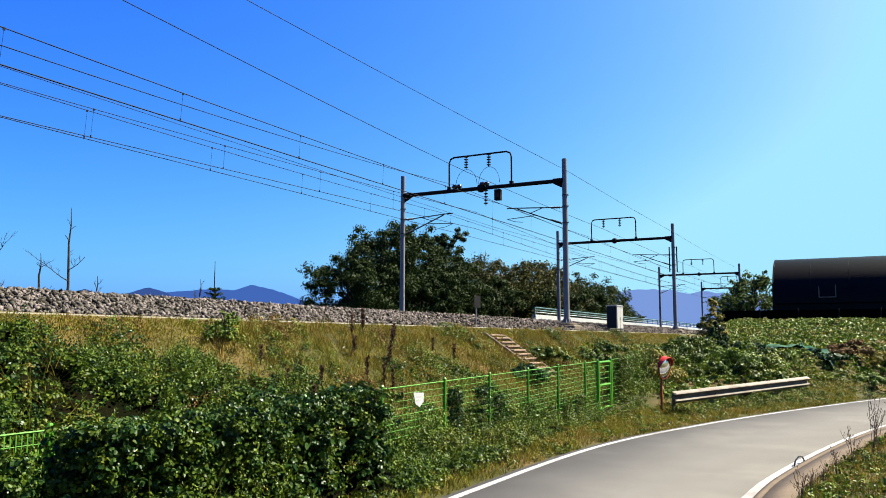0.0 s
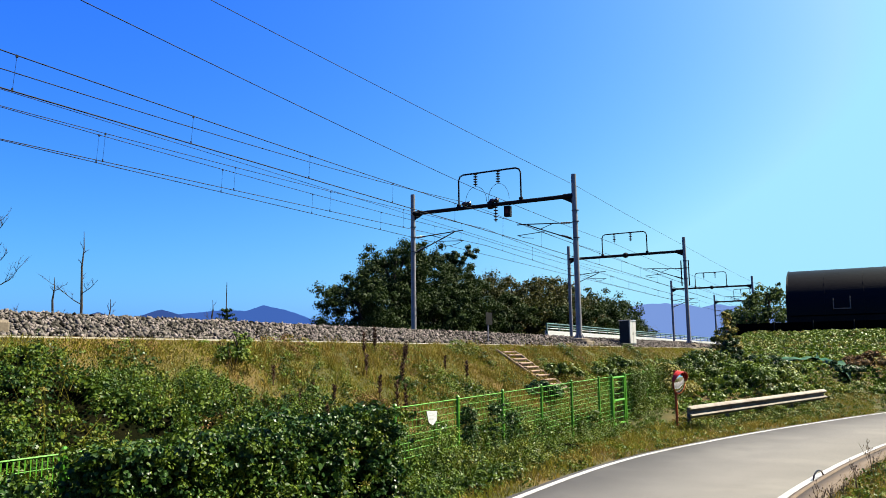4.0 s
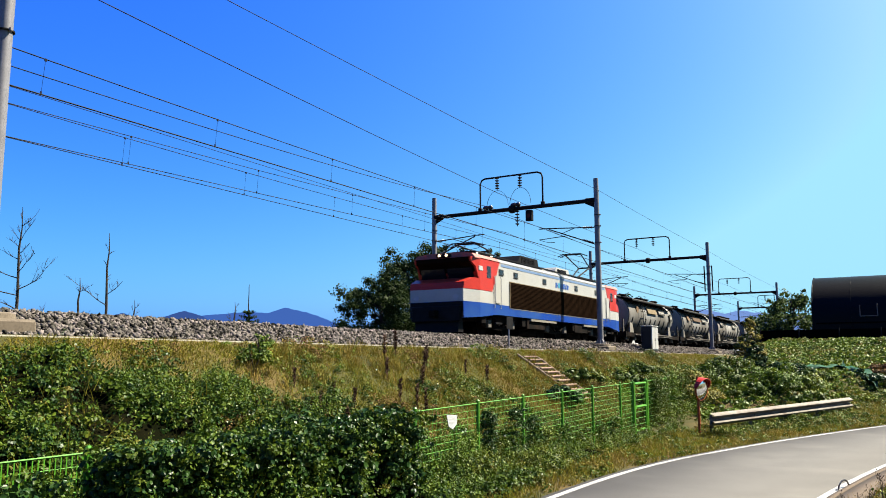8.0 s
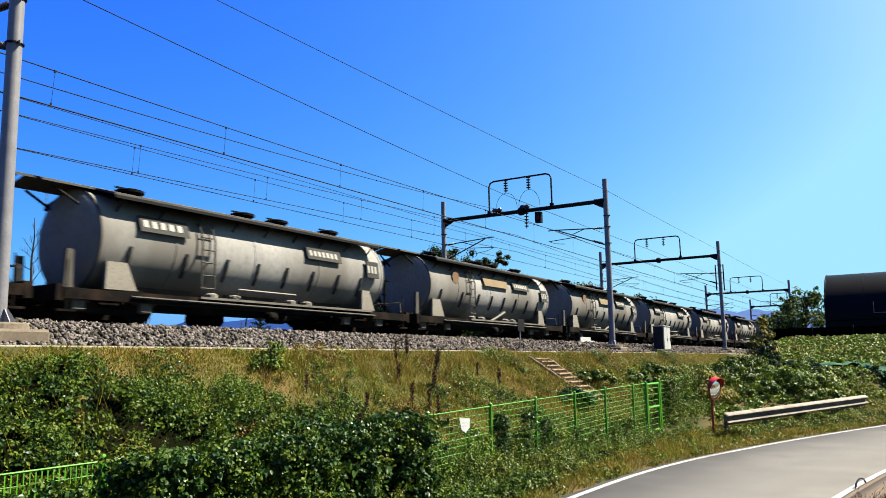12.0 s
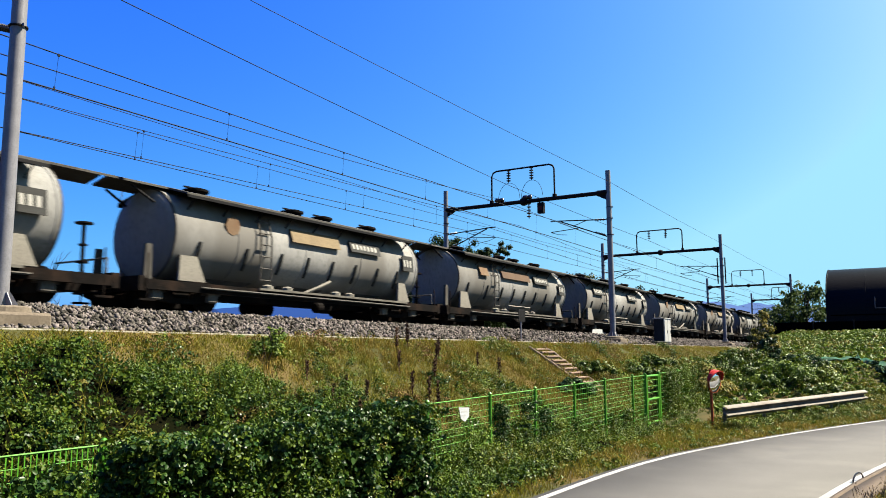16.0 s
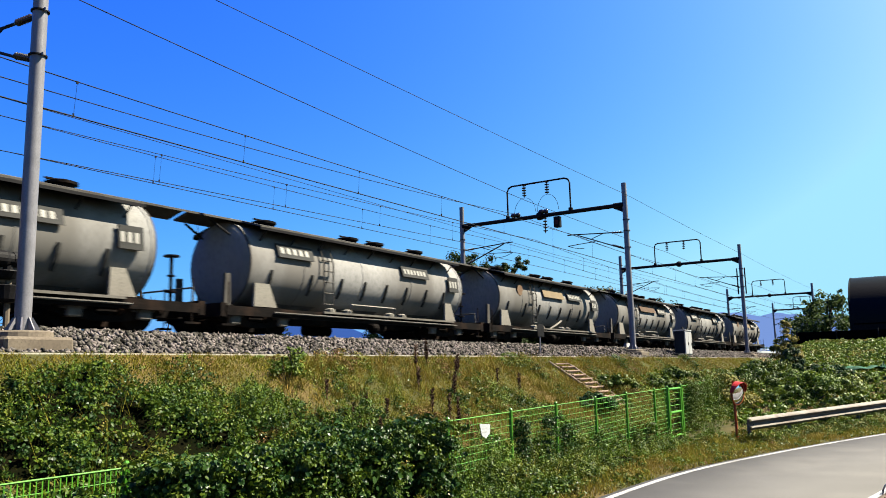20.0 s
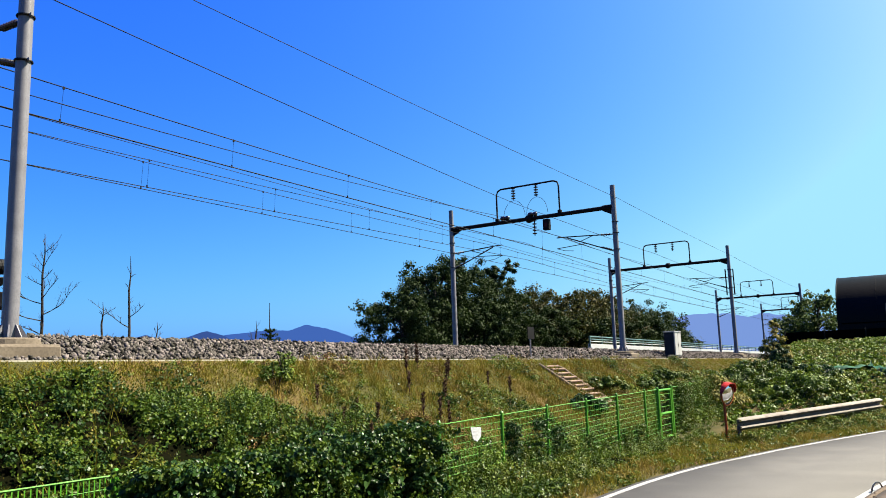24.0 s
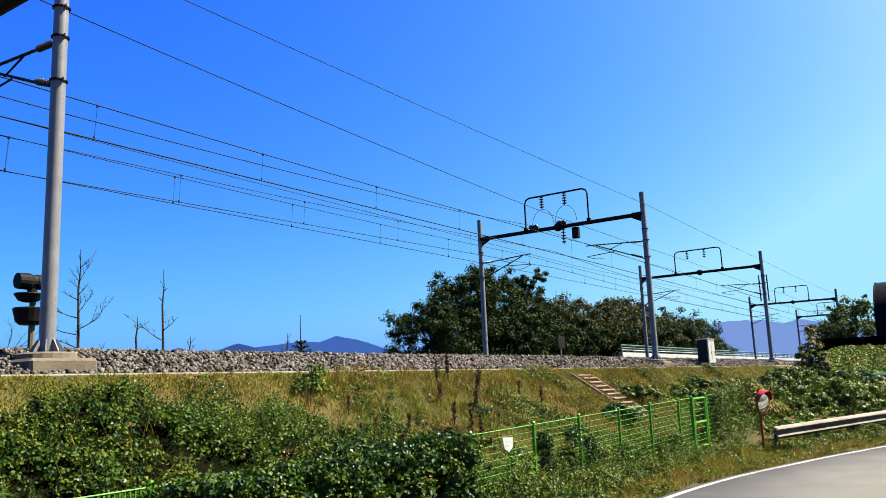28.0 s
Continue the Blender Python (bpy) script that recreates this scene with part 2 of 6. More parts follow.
PLATE_DARK = surf("plate_dark", (0.0206, 0.0206, 0.0195), (0.015, 0.015, 0.0142), 2, 25, 0.8)
PLATE_RED = surf("plate_red", (0.0597, 0.00752, 0.00561), (0.0412, 0.00561, 0.00449), 2, 25, 0.7)
MARKING = surf("white_marking", (0.231, 0.224, 0.206), (0.187, 0.179, 0.161), 3, 30, 0.8)
TRACK_KERB = surf("track_kerb_concrete", (0.262, 0.243, 0.198), (0.217, 0.198, 0.161), 2, 30, 0.9)
DECK = surf("walkway_steel", (0.0524, 0.0486, 0.043), (0.0337, 0.0299, 0.0262), 2, 25, 0.85, 0.1)
IRON_PALE = surf("dusty_iron", (0.087, 0.08, 0.0696), (0.0522, 0.047, 0.04), 4, 25, 0.85, 0.0, 0.2)
HEADLAMP = glow("headlamp", (1.0, 0.6, 0.35), 0.9)
# hills glow by themselves; the blue haze of distance is put into their colours
HAZE_HILL_NEAR = glow("haze_hill_near", (0.042, 0.095, 0.32), 0.1915)
HAZE_HILL_MID = glow("haze_hill_mid", (0.055, 0.14, 0.48), 0.1915)
HAZE_HILL_FAR = glow("haze_hill_far", (0.20, 0.33, 0.72), 0.1915)

# ---- mesh tools ----


def part(name, bm, mat, parent=None, label="", smooth=False):
    me = bpy.data.meshes.new(name)
    if smooth:
        for f in bm.faces:
            f.smooth = True
    bm.normal_update()
    bm.to_mesh(me)
    bm.free()
    if smooth:
        me.set_sharp_from_angle(angle=radians(35))
    me.materials.append(mat)
    ob = new(name, me)
    ob.parent = parent
    return tagged(ob, label)


def thing(name, label, category, m=None, group="", kind=""):
    ob = new(name)
    ob.empty_display_size = 0.2
    if m is not None:
        ob.matrix_world = m
        ob.matrix_basis = m
    return tagged(ob, label, category, group, kind)


def raw(name, verts, faces, mat, parent=None, smooth=False):
    """A mesh from arrays of verts and equal-sided faces."""
    verts, faces = np.asarray(verts, np.float32), np.asarray(faces, np.int32)
    me = bpy.data.meshes.new(name)
    n, k = faces.shape
    me.vertices.add(len(verts))
    me.vertices.foreach_set("co", verts.ravel())
    me.loops.add(n * k)
    me.loops.foreach_set("vertex_index", faces.ravel())
    me.polygons.add(n)
    me.polygons.foreach_set("loop_start", np.arange(0, n * k, k, dtype=np.int32))
    if smooth:
        me.polygons.foreach_set("use_smooth", np.ones(n, bool))
    me.update(calc_edges=True)
    me.materials.append(mat)
    ob = new(name, me)
    ob.parent = parent
    return ob


def box(bm, x0, x1, y0, y1, z0, z1, bevel=0.0):
    vs = [bm.verts.new((x, y, z)) for x in (x0, x1) for y in (y0, y1) for z in (z0, z1)]
    fs = [bm.faces.new([vs[i] for i in q]) for q in
          ((0, 1, 3, 2), (4, 6, 7, 5), (0, 4, 5, 1), (2, 3, 7, 6), (0, 2, 6, 4), (1, 5, 7, 3))]
    if bevel:
        es = list({e for f in fs for e in f.edges})
        bmesh.ops.bevel(bm, geom=es, offset=bevel, segments=1, affect="EDGES")
    return bm


def tube(bm, pts, r, n=8, r2=None):
    """A round bar along pts, tapering to r2."""
    pts = [Vector(p) for p in pts]
    r2 = r if r2 is None else r2
    rings = []
    for i, p in enumerate(pts):
        d = (pts[min(i + 1, len(pts) - 1)] - pts[max(i - 1, 0)]).normalized()
        a = d.cross(Vector((0, 0, 1)) if abs(d.z) < 0.9 else Vector((1, 0, 0))).normalized()
        b = d.cross(a)
        rr = r + (r2 - r) * i / max(1, len(pts) - 1)
        rings.append([bm.verts.new(p + rr * (math.cos(k * math.tau / n) * a + math.sin(k * math.tau / n) * b)) for k in range(n)])
    for u, v in zip(rings, rings[1:]):
        for k in range(n):
            bm.faces.new((u[k], u[(k + 1) % n], v[(k + 1) % n], v[k]))
    bm.faces.new(rings[0][::-1])
    bm.faces.new(rings[-1])
    return bm


def prism(bm, poly, a, b, axis="y"):
    """The polygon poly (in the two other axes) between a and b along axis."""
    def at(p, w):
        return {"y": (p[0], w, p[1]), "x": (w, p[0], p[1]), "z": (p[0], p[1], w)}[axis]
    u = [bm.verts.new(at(p, a)) for p in poly]
    v = [bm.verts.new(at(p, b)) for p in poly]
    bm.faces.new(u)
    bm.faces.new(v[::-1])
    for i in range(len(poly)):
        j = (i + 1) % len(poly)
        bm.faces.new((u[j], u[i], v[i], v[j]))
    bmesh.ops.recalc_face_normals(bm, faces=bm.faces[:])
    return bm


def lathe(bm, prof, axis_at, n=16, axis="x"):
    """prof: (along, radius) turned round an axis through axis_at."""
    rings = []
    ax = Vector(axis_at)
    for s, r in prof:
        ring = []
        for k in range(n):
            c, q = r * math.cos(k * math.tau / n), r * math.sin(k * math.tau / n)
            off = {"x": (s, c, q), "y": (c, s, q), "z": (c, q, s)}[axis]
            ring.append(bm.verts.new(ax + Vector(off)))
        rings.append(ring)
    for u, v in zip(rings, rings[1:]):
        for k in range(n):
            bm.faces.new((u[k], u[(k + 1) % n], v[(k + 1) % n], v[k]))
    bm.faces.new(rings[0][::-1])
    bm.faces.new(rings[-1])
    bmesh.ops.recalc_face_normals(bm, faces=bm.faces[:])
    return bm


def B():
    return bmesh.new()


def smooth01(t):
    t = np.clip(t, 0, 1)
    return t * t * (3 - 2 * t)


def fbm(x, y, s, seed=0.0):
    """Cheap smooth noise for arrays, about -1 to 1."""
    x, y = np.asarray(x, float) / s + seed * 3.7, np.asarray(y, float) / s + seed * 1.9
    v = np.sin(x * 1.7 + 1.3 * np.sin(y * 1.1)) + np.sin(y * 1.9 + 1.5 * np.sin(x * 0.8 + 2)) + 0.5 * np.sin(x * 3.9 - y * 3.1) \
        + 0.5 * np.sin(x * 2.9 + y * 4.3 + 1)
    return v / 3


def chaikin(pts, n=3):
    p = np.array(pts, float)
    for _ in range(n):
        a, b = p[:-1], p[1:]
        q = np.empty((2 * len(a), 2))
        q[0::2], q[1::2] = 0.75 * a + 0.25 * b, 0.25 * a + 0.75 * b
        p = np.vstack([p[:1], q, p[-1:]])
    return p


# ---- plan ----
EYE = 2.6
FALL = -0.0035                        # the line falls gently towards +x
Y_MAST, Y_FARMAST = 13.8, 23.9
Y_NEAR, Y_FAR = 16.8, 20.9
MASTS = (-26.0, 7.66, 39.45, 66.27, 105.53, 136.29, 172.0)


def drop(x):
    return FALL * (np.clip(x, -450, 720) - 10)


ROAD_L = chaikin([(-60, 6.3), (0, 6.3), (11.5, 6.22), (17.0, 6.12), (20.5, 5.65), (23.4, 4.89), (26.0, 4.18), (31.1, 2.5), (37.7, 0.0), (48, -4.5), (75, -17)])
ROAD_R = chaikin([(-60, 1.9), (0, 1.9), (13.95, 1.78), (17.1, 1.43), (21.3, 0.76), (26.2, -0.26), (33, -2.4), (45, -7.3), (75, -21)])


def y_left(x):
    return np.interp(x, ROAD_L[:, 0], ROAD_L[:, 1])


def y_right(x):
    return np.interp(x, ROAD_R[:, 0], ROAD_R[:, 1])


def ground(x, y):
    x, y = np.asarray(x, float), np.asarray(y, float)
    dl, dr = y - y_left(x), y_right(x) - y
    bank = 3.0 * np.clip((y - 8.3) / 4.5, 0, 1) + np.where(y > 8.3, drop(x) * np.clip((y - 8.3) / 4.5, 0, 1), 0)
    bank = bank - 1.3 * smooth01((y - 26.0) / 5.0)
    field = np.clip(0.112 * (x - 27.0), 0, 3.65) * smooth01((dl - 0.3) / 4.0) * (0.35 + 0.65 * smooth01((10.5 - y) / 2.2))
    z = np.where(y < 12.8, np.maximum(bank, field), bank)
    z = z + 0.95 * smooth01((dr - 0.4) / 4.5)
    rough = np.where((dl > 0.2) & (y < 12.3) | (dr > 1.0), 0.05 * fbm(x, y, 0.9) + 0.04 * fbm(x, y, 2.3, 2), 0)
    under = (dl < 0.25) & (dr < 0.25)
    return z + rough - 0.03 * under


# ---- ground, road ----
gx = np.concatenate([np.array([-3000, -1200, -500, -200, -90, -40, -20, -10]), np.arange(-6, 72, 0.4), np.arange(72, 140, 3.0),
                     np.array([150, 180, 230, 320, 500, 900, 1800, 3500])])
gy = np.concatenate([np.array([-2500, -900, -350, -120, -60, -35]), np.arange(-25, -4, 1.0), np.arange(-4, 14, 0.3), np.arange(14, 32, 1.0),
                     np.array([36, 45, 60, 90, 150, 300, 700, 1500, 3500])])
GX, GY = np.meshgrid(gx, gy, indexing="ij")
GZ = ground(GX, GY)
gi = np.arange(GX.size).reshape(GX.shape)
gq = np.stack([gi[:-1, :-1], gi[1:, :-1], gi[1:, 1:], gi[:-1, 1:]], -1).reshape(-1, 4)
tagged(raw("ground", np.stack([GX, GY, GZ], -1).reshape(-1, 3), gq, SOIL, smooth=True),
       "earth ground with an embankment and a rising field", "ground", kind="structure")

rx = np.concatenate([np.arange(-40, 70, 0.6), [74.0]])


def ribbon(name, ya, yb, za, zb, mat, label, cat, thick=0.0, xs=rx):
    """A strip along the road between two edges given as functions of x."""
    va = np.stack([xs, ya, np.full_like(xs, za) if np.isscalar(za) else za], 1)
    vb = np.stack([xs, yb, np.full_like(xs, zb) if np.isscalar(zb) else zb], 1)
    rows = [va, vb]
    if thick:
        rows = [va - (0, 0, thick), va, vb, vb - (0, 0, thick)]
    v = np.concatenate(rows)
    n = len(xs)
    f = []
    for k in range(len(rows) - 1):
        i = np.arange(n - 1) + k * n
        f.append(np.stack([i, i + 1, i + 1 + n, i + n], 1))
    return tagged(raw(name, v, np.concatenate(f)[:, ::-1], mat), label, cat, kind="structure")


yl, yr = y_left(rx), y_right(rx)
ribbon("road", yl, yr - 0.05, 0.0, 0.0, ASPHALT, "pale grey worn asphalt lane curving away", "road", 0.06)
ribbon("road_edge_line", yl - 0.12, yl - 0.27, 0.004, 0.004, ROAD_PAINT, "white painted edge line on asphalt", "road marking")
ribbon("road_edge_line", yr + 0.20, yr + 0.04, 0.004, 0.004, ROAD_PAINT, "broad white painted edge line on asphalt", "road marking")
ribbon("kerb", yr + 0.015, yr - 0.10, 0.035, 0.05, KERB_BROWN, "low brown concrete kerb beside the lane", "kerb", 0.12)
ribbon("drain_edge", yr - 0.105, yr - 0.62, 0.03, 0.14, KERB_BROWN, "brown stained concrete drain edge", "kerb", 0.1)

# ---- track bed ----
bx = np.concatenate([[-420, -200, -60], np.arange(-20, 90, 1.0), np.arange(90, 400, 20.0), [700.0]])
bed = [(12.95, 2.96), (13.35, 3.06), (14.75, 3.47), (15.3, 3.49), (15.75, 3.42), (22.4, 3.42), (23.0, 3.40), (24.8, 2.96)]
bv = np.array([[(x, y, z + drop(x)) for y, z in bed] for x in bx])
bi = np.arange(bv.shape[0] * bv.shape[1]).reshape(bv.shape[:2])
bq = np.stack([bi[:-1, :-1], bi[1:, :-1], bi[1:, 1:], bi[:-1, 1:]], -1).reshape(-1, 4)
track_bed = tagged(raw("track_bed", bv.reshape(-1, 3), bq, BALLAST_GAP_SHADE), "crushed-stone ballast bed of a double track, near black for the shade between stones", "track bed", kind="structure")
b = B()
for xa, xb in zip(bx[:-1], bx[1:]):
    za, zb = 2.992 + drop(xa), 2.992 + drop(xb)
    vs = [b.verts.new(p) for p in ((xa, 12.75, za), (xb, 12.75, zb), (xb, 12.98, zb), (xa, 12.98, za),
                                   (xa, 12.75, za - .25), (xb, 12.75, zb - .25))]
    b.faces.new(vs[:4])
    b.faces.new((vs[0], vs[4], vs[5], vs[1]))
tagged(part("track_kerb", b, TRACK_KERB), "thin pale concrete kerb at the foot of the ballast", "kerb", kind="structure")
for yc in (Y_NEAR, Y_FAR):
    track = thing("track", "standard-gauge railway track with brown steel rails on ballast", "railway track", kind="structure")
    for s in (-0.7535, 0.7535):
        b = B()
        prof = [(-0.07, 0), (0.07, 0), (0.02, 0.03), (0.02, 0.11), (0.036, 0.12), (0.036, 0.16), (-0.036, 0.16), (-0.036, 0.12), (-0.02, 0.11), (-0.02, 0.03)]
        prism(b, [(yc + s + u, 3.42 + v) for u, v in prof], -420, 700, "x")
        for v in b.verts:
            v.co.z += float(FALL * (v.co.x - 10))
        part("rail", b, RAIL, track)
    b = B()
    for i in range(160):
        x = -10 + i * 0.62
        box(b, x - 0.12, x + 0.12, yc - 1.2, yc + 1.2, 3.34 + float(drop(x)), 3.43 + float(drop(x)))
    tagged(part("sleepers", b, CONCRETE, track), kind="stuff")

# ---- portals of the overhead line ----


def cantilever(parent, x, ym, d, dz):
    """A hinged bracket from the mast at ym towards d that holds the wires."""
    reach = 3.0
    arm = part("cantilever", tube(B(), [(x, ym + 0.16 * d, 9.45 + dz), (x, ym + reach * d, 9.62 + dz), (x, ym + (reach + 0.35) * d, 9.62 + dz)], 0.032, 6), DARK_STEEL, parent)
    part("strut", tube(B(), [(x, ym + 0.16 * d, 8.55 + dz), (x, ym + 2.75 * d, 9.56 + dz)], 0.034, 6), DARK_STEEL, arm)
    part("brace", tube(B(), [(x, ym + 1.3 * d, 9.50 + dz), (x, ym + 2.05 * d, 9.25 + dz)], 0.022, 5), DARK_STEEL, arm)
    part("registration_arm", tube(B(), [(x, ym + 1.75 * d, 9.12 + dz), (x, ym + 3.35 * d, 9.02 + dz)], 0.022, 5), DARK_STEEL, arm)
    part("steady_arm", tube(B(), [(x, ym + 3.3 * d, 9.0 + dz), (x, ym + 2.9 * d, 8.86 + dz), (x, ym + 2.4 * d, 8.80 + dz)], 0.016, 5), DARK_STEEL, arm)
    for z0, z1 in ((9.46, 9.49), (8.62, 8.83)):
        prof = [(0.0, 0.03)]
        for i in range(6):
            prof += [(0.06 + i * 0.09, 0.035), (0.09 + i * 0.09, 0.075), (0.12 + i * 0.09, 0.035)]
        bm = lathe(B(), prof + [(0.66, 0.03)], (0, 0, 0), 8, "y")
        turn = Matrix.Rotation(math.atan2(z1 - z0, 0.6), 4, "X")
        for v in bm.verts:
            p = turn @ v.co
            v.co = (x + p.x, ym + (0.22 + p.y) * d, z0 + dz + p.z)
        bmesh.ops.recalc_face_normals(bm, faces=bm.faces[:])
        part("insulator", bm, PORCELAIN, arm)


def disc_string(bm, x, y, z_top, length, n=5, r=0.13):
    prof = [(0, 0.02)]
    for i in range(n):
        z = -length * (i + 0.35) / n
        prof += [(z + 0.05, 0.03), (z + 0.035, r), (z, r * 0.9), (z - 0.03, 0.03)]
    prof.append((-length, 0.02))
    return lathe(bm, prof, (x, y, z_top), 10, "z")


def portal(x, rich=False, weights=False, sink=0.0):
    dzb = float(FALL * (x - 39.45))
    dz = dzb - sink
    g = thing("catenary_portal", "steel tube gantry with two masts over both railway tracks", "catenary mast", pose(0, 0, 0), "portals along the line")
    for ym, d in ((Y_MAST, 1), (Y_FARMAST, -1)):
        mast = part("mast", tube(B(), [(x, ym, 3.2 + dzb), (x, ym, 7.0 + dz), (x, ym, 12.08 + dz)], 0.142 if sink else 0.155, 16, 0.128 if sink else 0.135), MAST, g, smooth=True)
        foot = part("foundation", box(B(), x - 0.62, x + 0.62, ym - 0.62, ym + 0.5, 2.9 + dzb, 3.18 + dzb, 0.05), FOUNDATION, g, "pale concrete mast foundation")
        part("plinth", lathe(B(), [(0, 0.52), (0.09, 0.5), (0.12, 0.44)], (x, ym, 3.18 + dzb), 20, "z"), FOUNDATION, foot)
        for k in range(8):
            a = k * math.tau / 8 + 0.2
            bm = prism(B(), [(0.14, 0.0), (0.29, 0.0), (0.28, 0.04), (0.16, 0.24), (0.14, 0.24)], -0.011, 0.011)
            turn = Matrix.Rotation(a, 4, "Z")
            for v in bm.verts:
                v.co = turn @ v.co + Vector((x, ym, 3.30 + dzb))
            part("base_rib", bm, MAST, mast)
        for z in (8.62, 9.5, 10.1):
            part("clamp", lathe(B(), [(-0.014, 0.13), (-0.014, 0.166), (0.014, 0.166), (0.014, 0.13)], (x, ym, z + dz), 16, "z"), DARK_STEEL, mast)
            part("clamp_bolt", box(B(), x - 0.03, x + 0.03, ym - 0.215, ym - 0.15, z + dz - 0.035, z + dz + 0.035, 0.01), MAST, mast)
        part("gusset", prism(B(), [(ym + 0.1 * d, 10.5 + dz), (ym + 0.1 * d, 10.78 + dz), (ym + 0.62 * d, 10.84 + dz), (ym + 0.62 * d, 10.76 + dz)], x - 0.03, x + 0.03, "x"), DARK_STEEL, g)
        part("sleeve", tube(B(), [(x, ym + 0.05 * d, 10.91 + dz), (x, ym + 0.62 * d, 10.91 + dz)], 0.15, 10), DARK_STEEL, g)
        cantilever(g, x, ym, d, dz)
        if weights and d > 0:
            for s in (-0.35, 0.25):
                part("counterweight_rod", tube(B(), [(x - 0.35, ym + s, 8.0 + dz), (x - 0.35, ym + s, 10.1 + dz)], 0.05, 8), DARK_STEEL, g)
    part("beam", tube(B(), [(x, Y_MAST, 10.91 + dz), (x, Y_FARMAST, 10.91 + dz)], 0.17 if sink else 0.115, 12), DARK_STEEL, g, "dark steel tube cross-beam", True)
    part("collar", lathe(B(), [(-0.16, 0.12), (-0.16, 0.2), (-0.05, 0.24), (0.05, 0.24), (0.16, 0.2), (0.16, 0.12)], (x, 18.75, 10.91 + dz), 12, "y"), DARK_STEEL, g)
    y0, y1, zt, zb, r = 16.88, 20.78, 12.86 + dz, 11.0 + dz, 0.3
    loop = [(x, y0, zb), (x, y0, zt - r), (x, y0 + 0.09, zt - 0.09), (x, y0 + r, zt), (x, y1 - r, zt), (x, y1 - 0.09, zt - 0.09), (x, y1, zt - r), (x, y1, zb)]
    part("loop_frame", tube(B(), loop, 0.05, 8), DARK_STEEL, g)
    for y in (y0, y1):
        part("loop_shoe", box(B(), x - 0.1, x + 0.1, y - 0.1, y + 0.1, 10.95 + dz, 11.16 + dz, 0.02), DARK_STEEL, g)
    for y in (18.26, 19.69):
        part("insulator_string", disc_string(B(), x, y, 12.84 + dz, 0.74), PORCELAIN, g)
    if rich:
        part("insulator_string", disc_string(B(), x, 18.45, 10.8 + dz, 0.9), PORCELAIN, g)
        case = part("disconnector_box", box(B(), x - 0.2, x + 0.1, 17.50, 17.86, 10.13 + dz, 10.74 + dz, 0.02), DARK_STEEL, g)
        part("warning_plate", box(B(), x - 0.205, x - 0.202, 17.58, 17.78, 10.3 + dz, 10.52 + dz), PLATE_RED, case)
        for y in (18.55, 20.3):
            bm = lathe(B(), [(-0.3, 0.05), (-0.26, 0.12), (-0.1, 0.13), (-0.05, 0.09), (0.05, 0.14), (0.22, 0.12), (0.3, 0.04)], (x, y, 11.14 + dz), 10, "y")
            part("switch_insulator", bm, PORCELAIN, g)
        for y0, y1, top in ((18.26, 18.9, 12.1), (18.26, 17.6, 12.1), (19.69, 20.35, 12.08), (19.69, 19.0, 12.08)):
            pts = []
            for i in range(9):
                t = i / 8
                pts.append((x, y0 + (y1 - y0) * math.sin(t * math.pi / 2), top + dz - (top - 11.15) * (1 - math.cos(t * math.pi / 2))))
            part("jumper", tube(B(), pts, 0.012, 5), WIRE, g)
    return g


for i, x in enumerate(MASTS):
    portal(x, rich=(i == 2), weights=(i == 3), sink=0.2 if i == 1 else 0.0)


# ---- wires ----
def wire(label, ys, zs, sag, r, under=()):
    """One wire over all spans; ys, zs: its side place and height at each portal; under: the heights of the contact wire hung from it."""
    def place(i, t):
        x = MASTS[i] + (MASTS[i + 1] - MASTS[i]) * t
        low = sag * 4 * t * (1 - t) * ((MASTS[i + 1] - MASTS[i]) / 32) ** 2
        return x, ys[i] + (ys[i + 1] - ys[i]) * t, zs[i] + (zs[i + 1] - zs[i]) * t + FALL * (x - 39.45) - low
    pts = []
    for i in range(len(MASTS) - 1):
        pts += [place(i, k / 12) for k in range(12 if i < len(MASTS) - 2 else 13)]
    w = part("overhead_wire", tube(B(), pts, r, 6), WIRE)
    tagged(w, label, "wire", "overhead wires")
    if under:
        for i in range(len(MASTS) - 1):
            n = max(3, round((MASTS[i + 1] - MASTS[i]) / 5.3))
            for k in range(n):
                t = (k + 0.5) / n
                x, y, z = place(i, t)
                zl = under[i] + (under[i + 1] - under[i]) * t + FALL * (x - 39.45)
                part("dropper", tube(B(), [(x, y, z), (x - 0.06, y, zl)], 0.0045, 5), WIRE, w)
                part("clip", box(B(), x - 0.08, x - 0.045, y - 0.012, y + 0.012, zl - 0.02, zl + 0.07), WIRE, w)
                part("clip", box(B(), x - 0.025, x + 0.025, y - 0.015, y + 0.015, z - 0.05, z + 0.015), WIRE, w)
    return w


def flat(v):
    return [v] * len(MASTS)


MESS, CONT = "dark bronze messenger wire strung over a track with droppers", "dark bronze contact wire hung straight over a track"
LOW_NEAR, LOW_FAR = [8.55, 8.53, 8.67, 8.66, 8.66, 8.66, 8.66], [8.55, 8.53, 8.63, 8.66, 8.66, 8.66, 8.66]
wire(MESS, flat(Y_NEAR), [9.42, 9.42, 9.62, 9.5, 9.5, 9.5, 9.5], 0.11, 0.0135, LOW_NEAR)
wire(CONT, flat(Y_NEAR), LOW_NEAR, 0.0, 0.017)
wire(CONT, [16.9, 16.85, 17.9, 16.9, 16.8, 16.8, 16.8], [8.55, 8.55, 8.62, 8.66, 8.66, 8.66, 8.66], 0.0, 0.008)
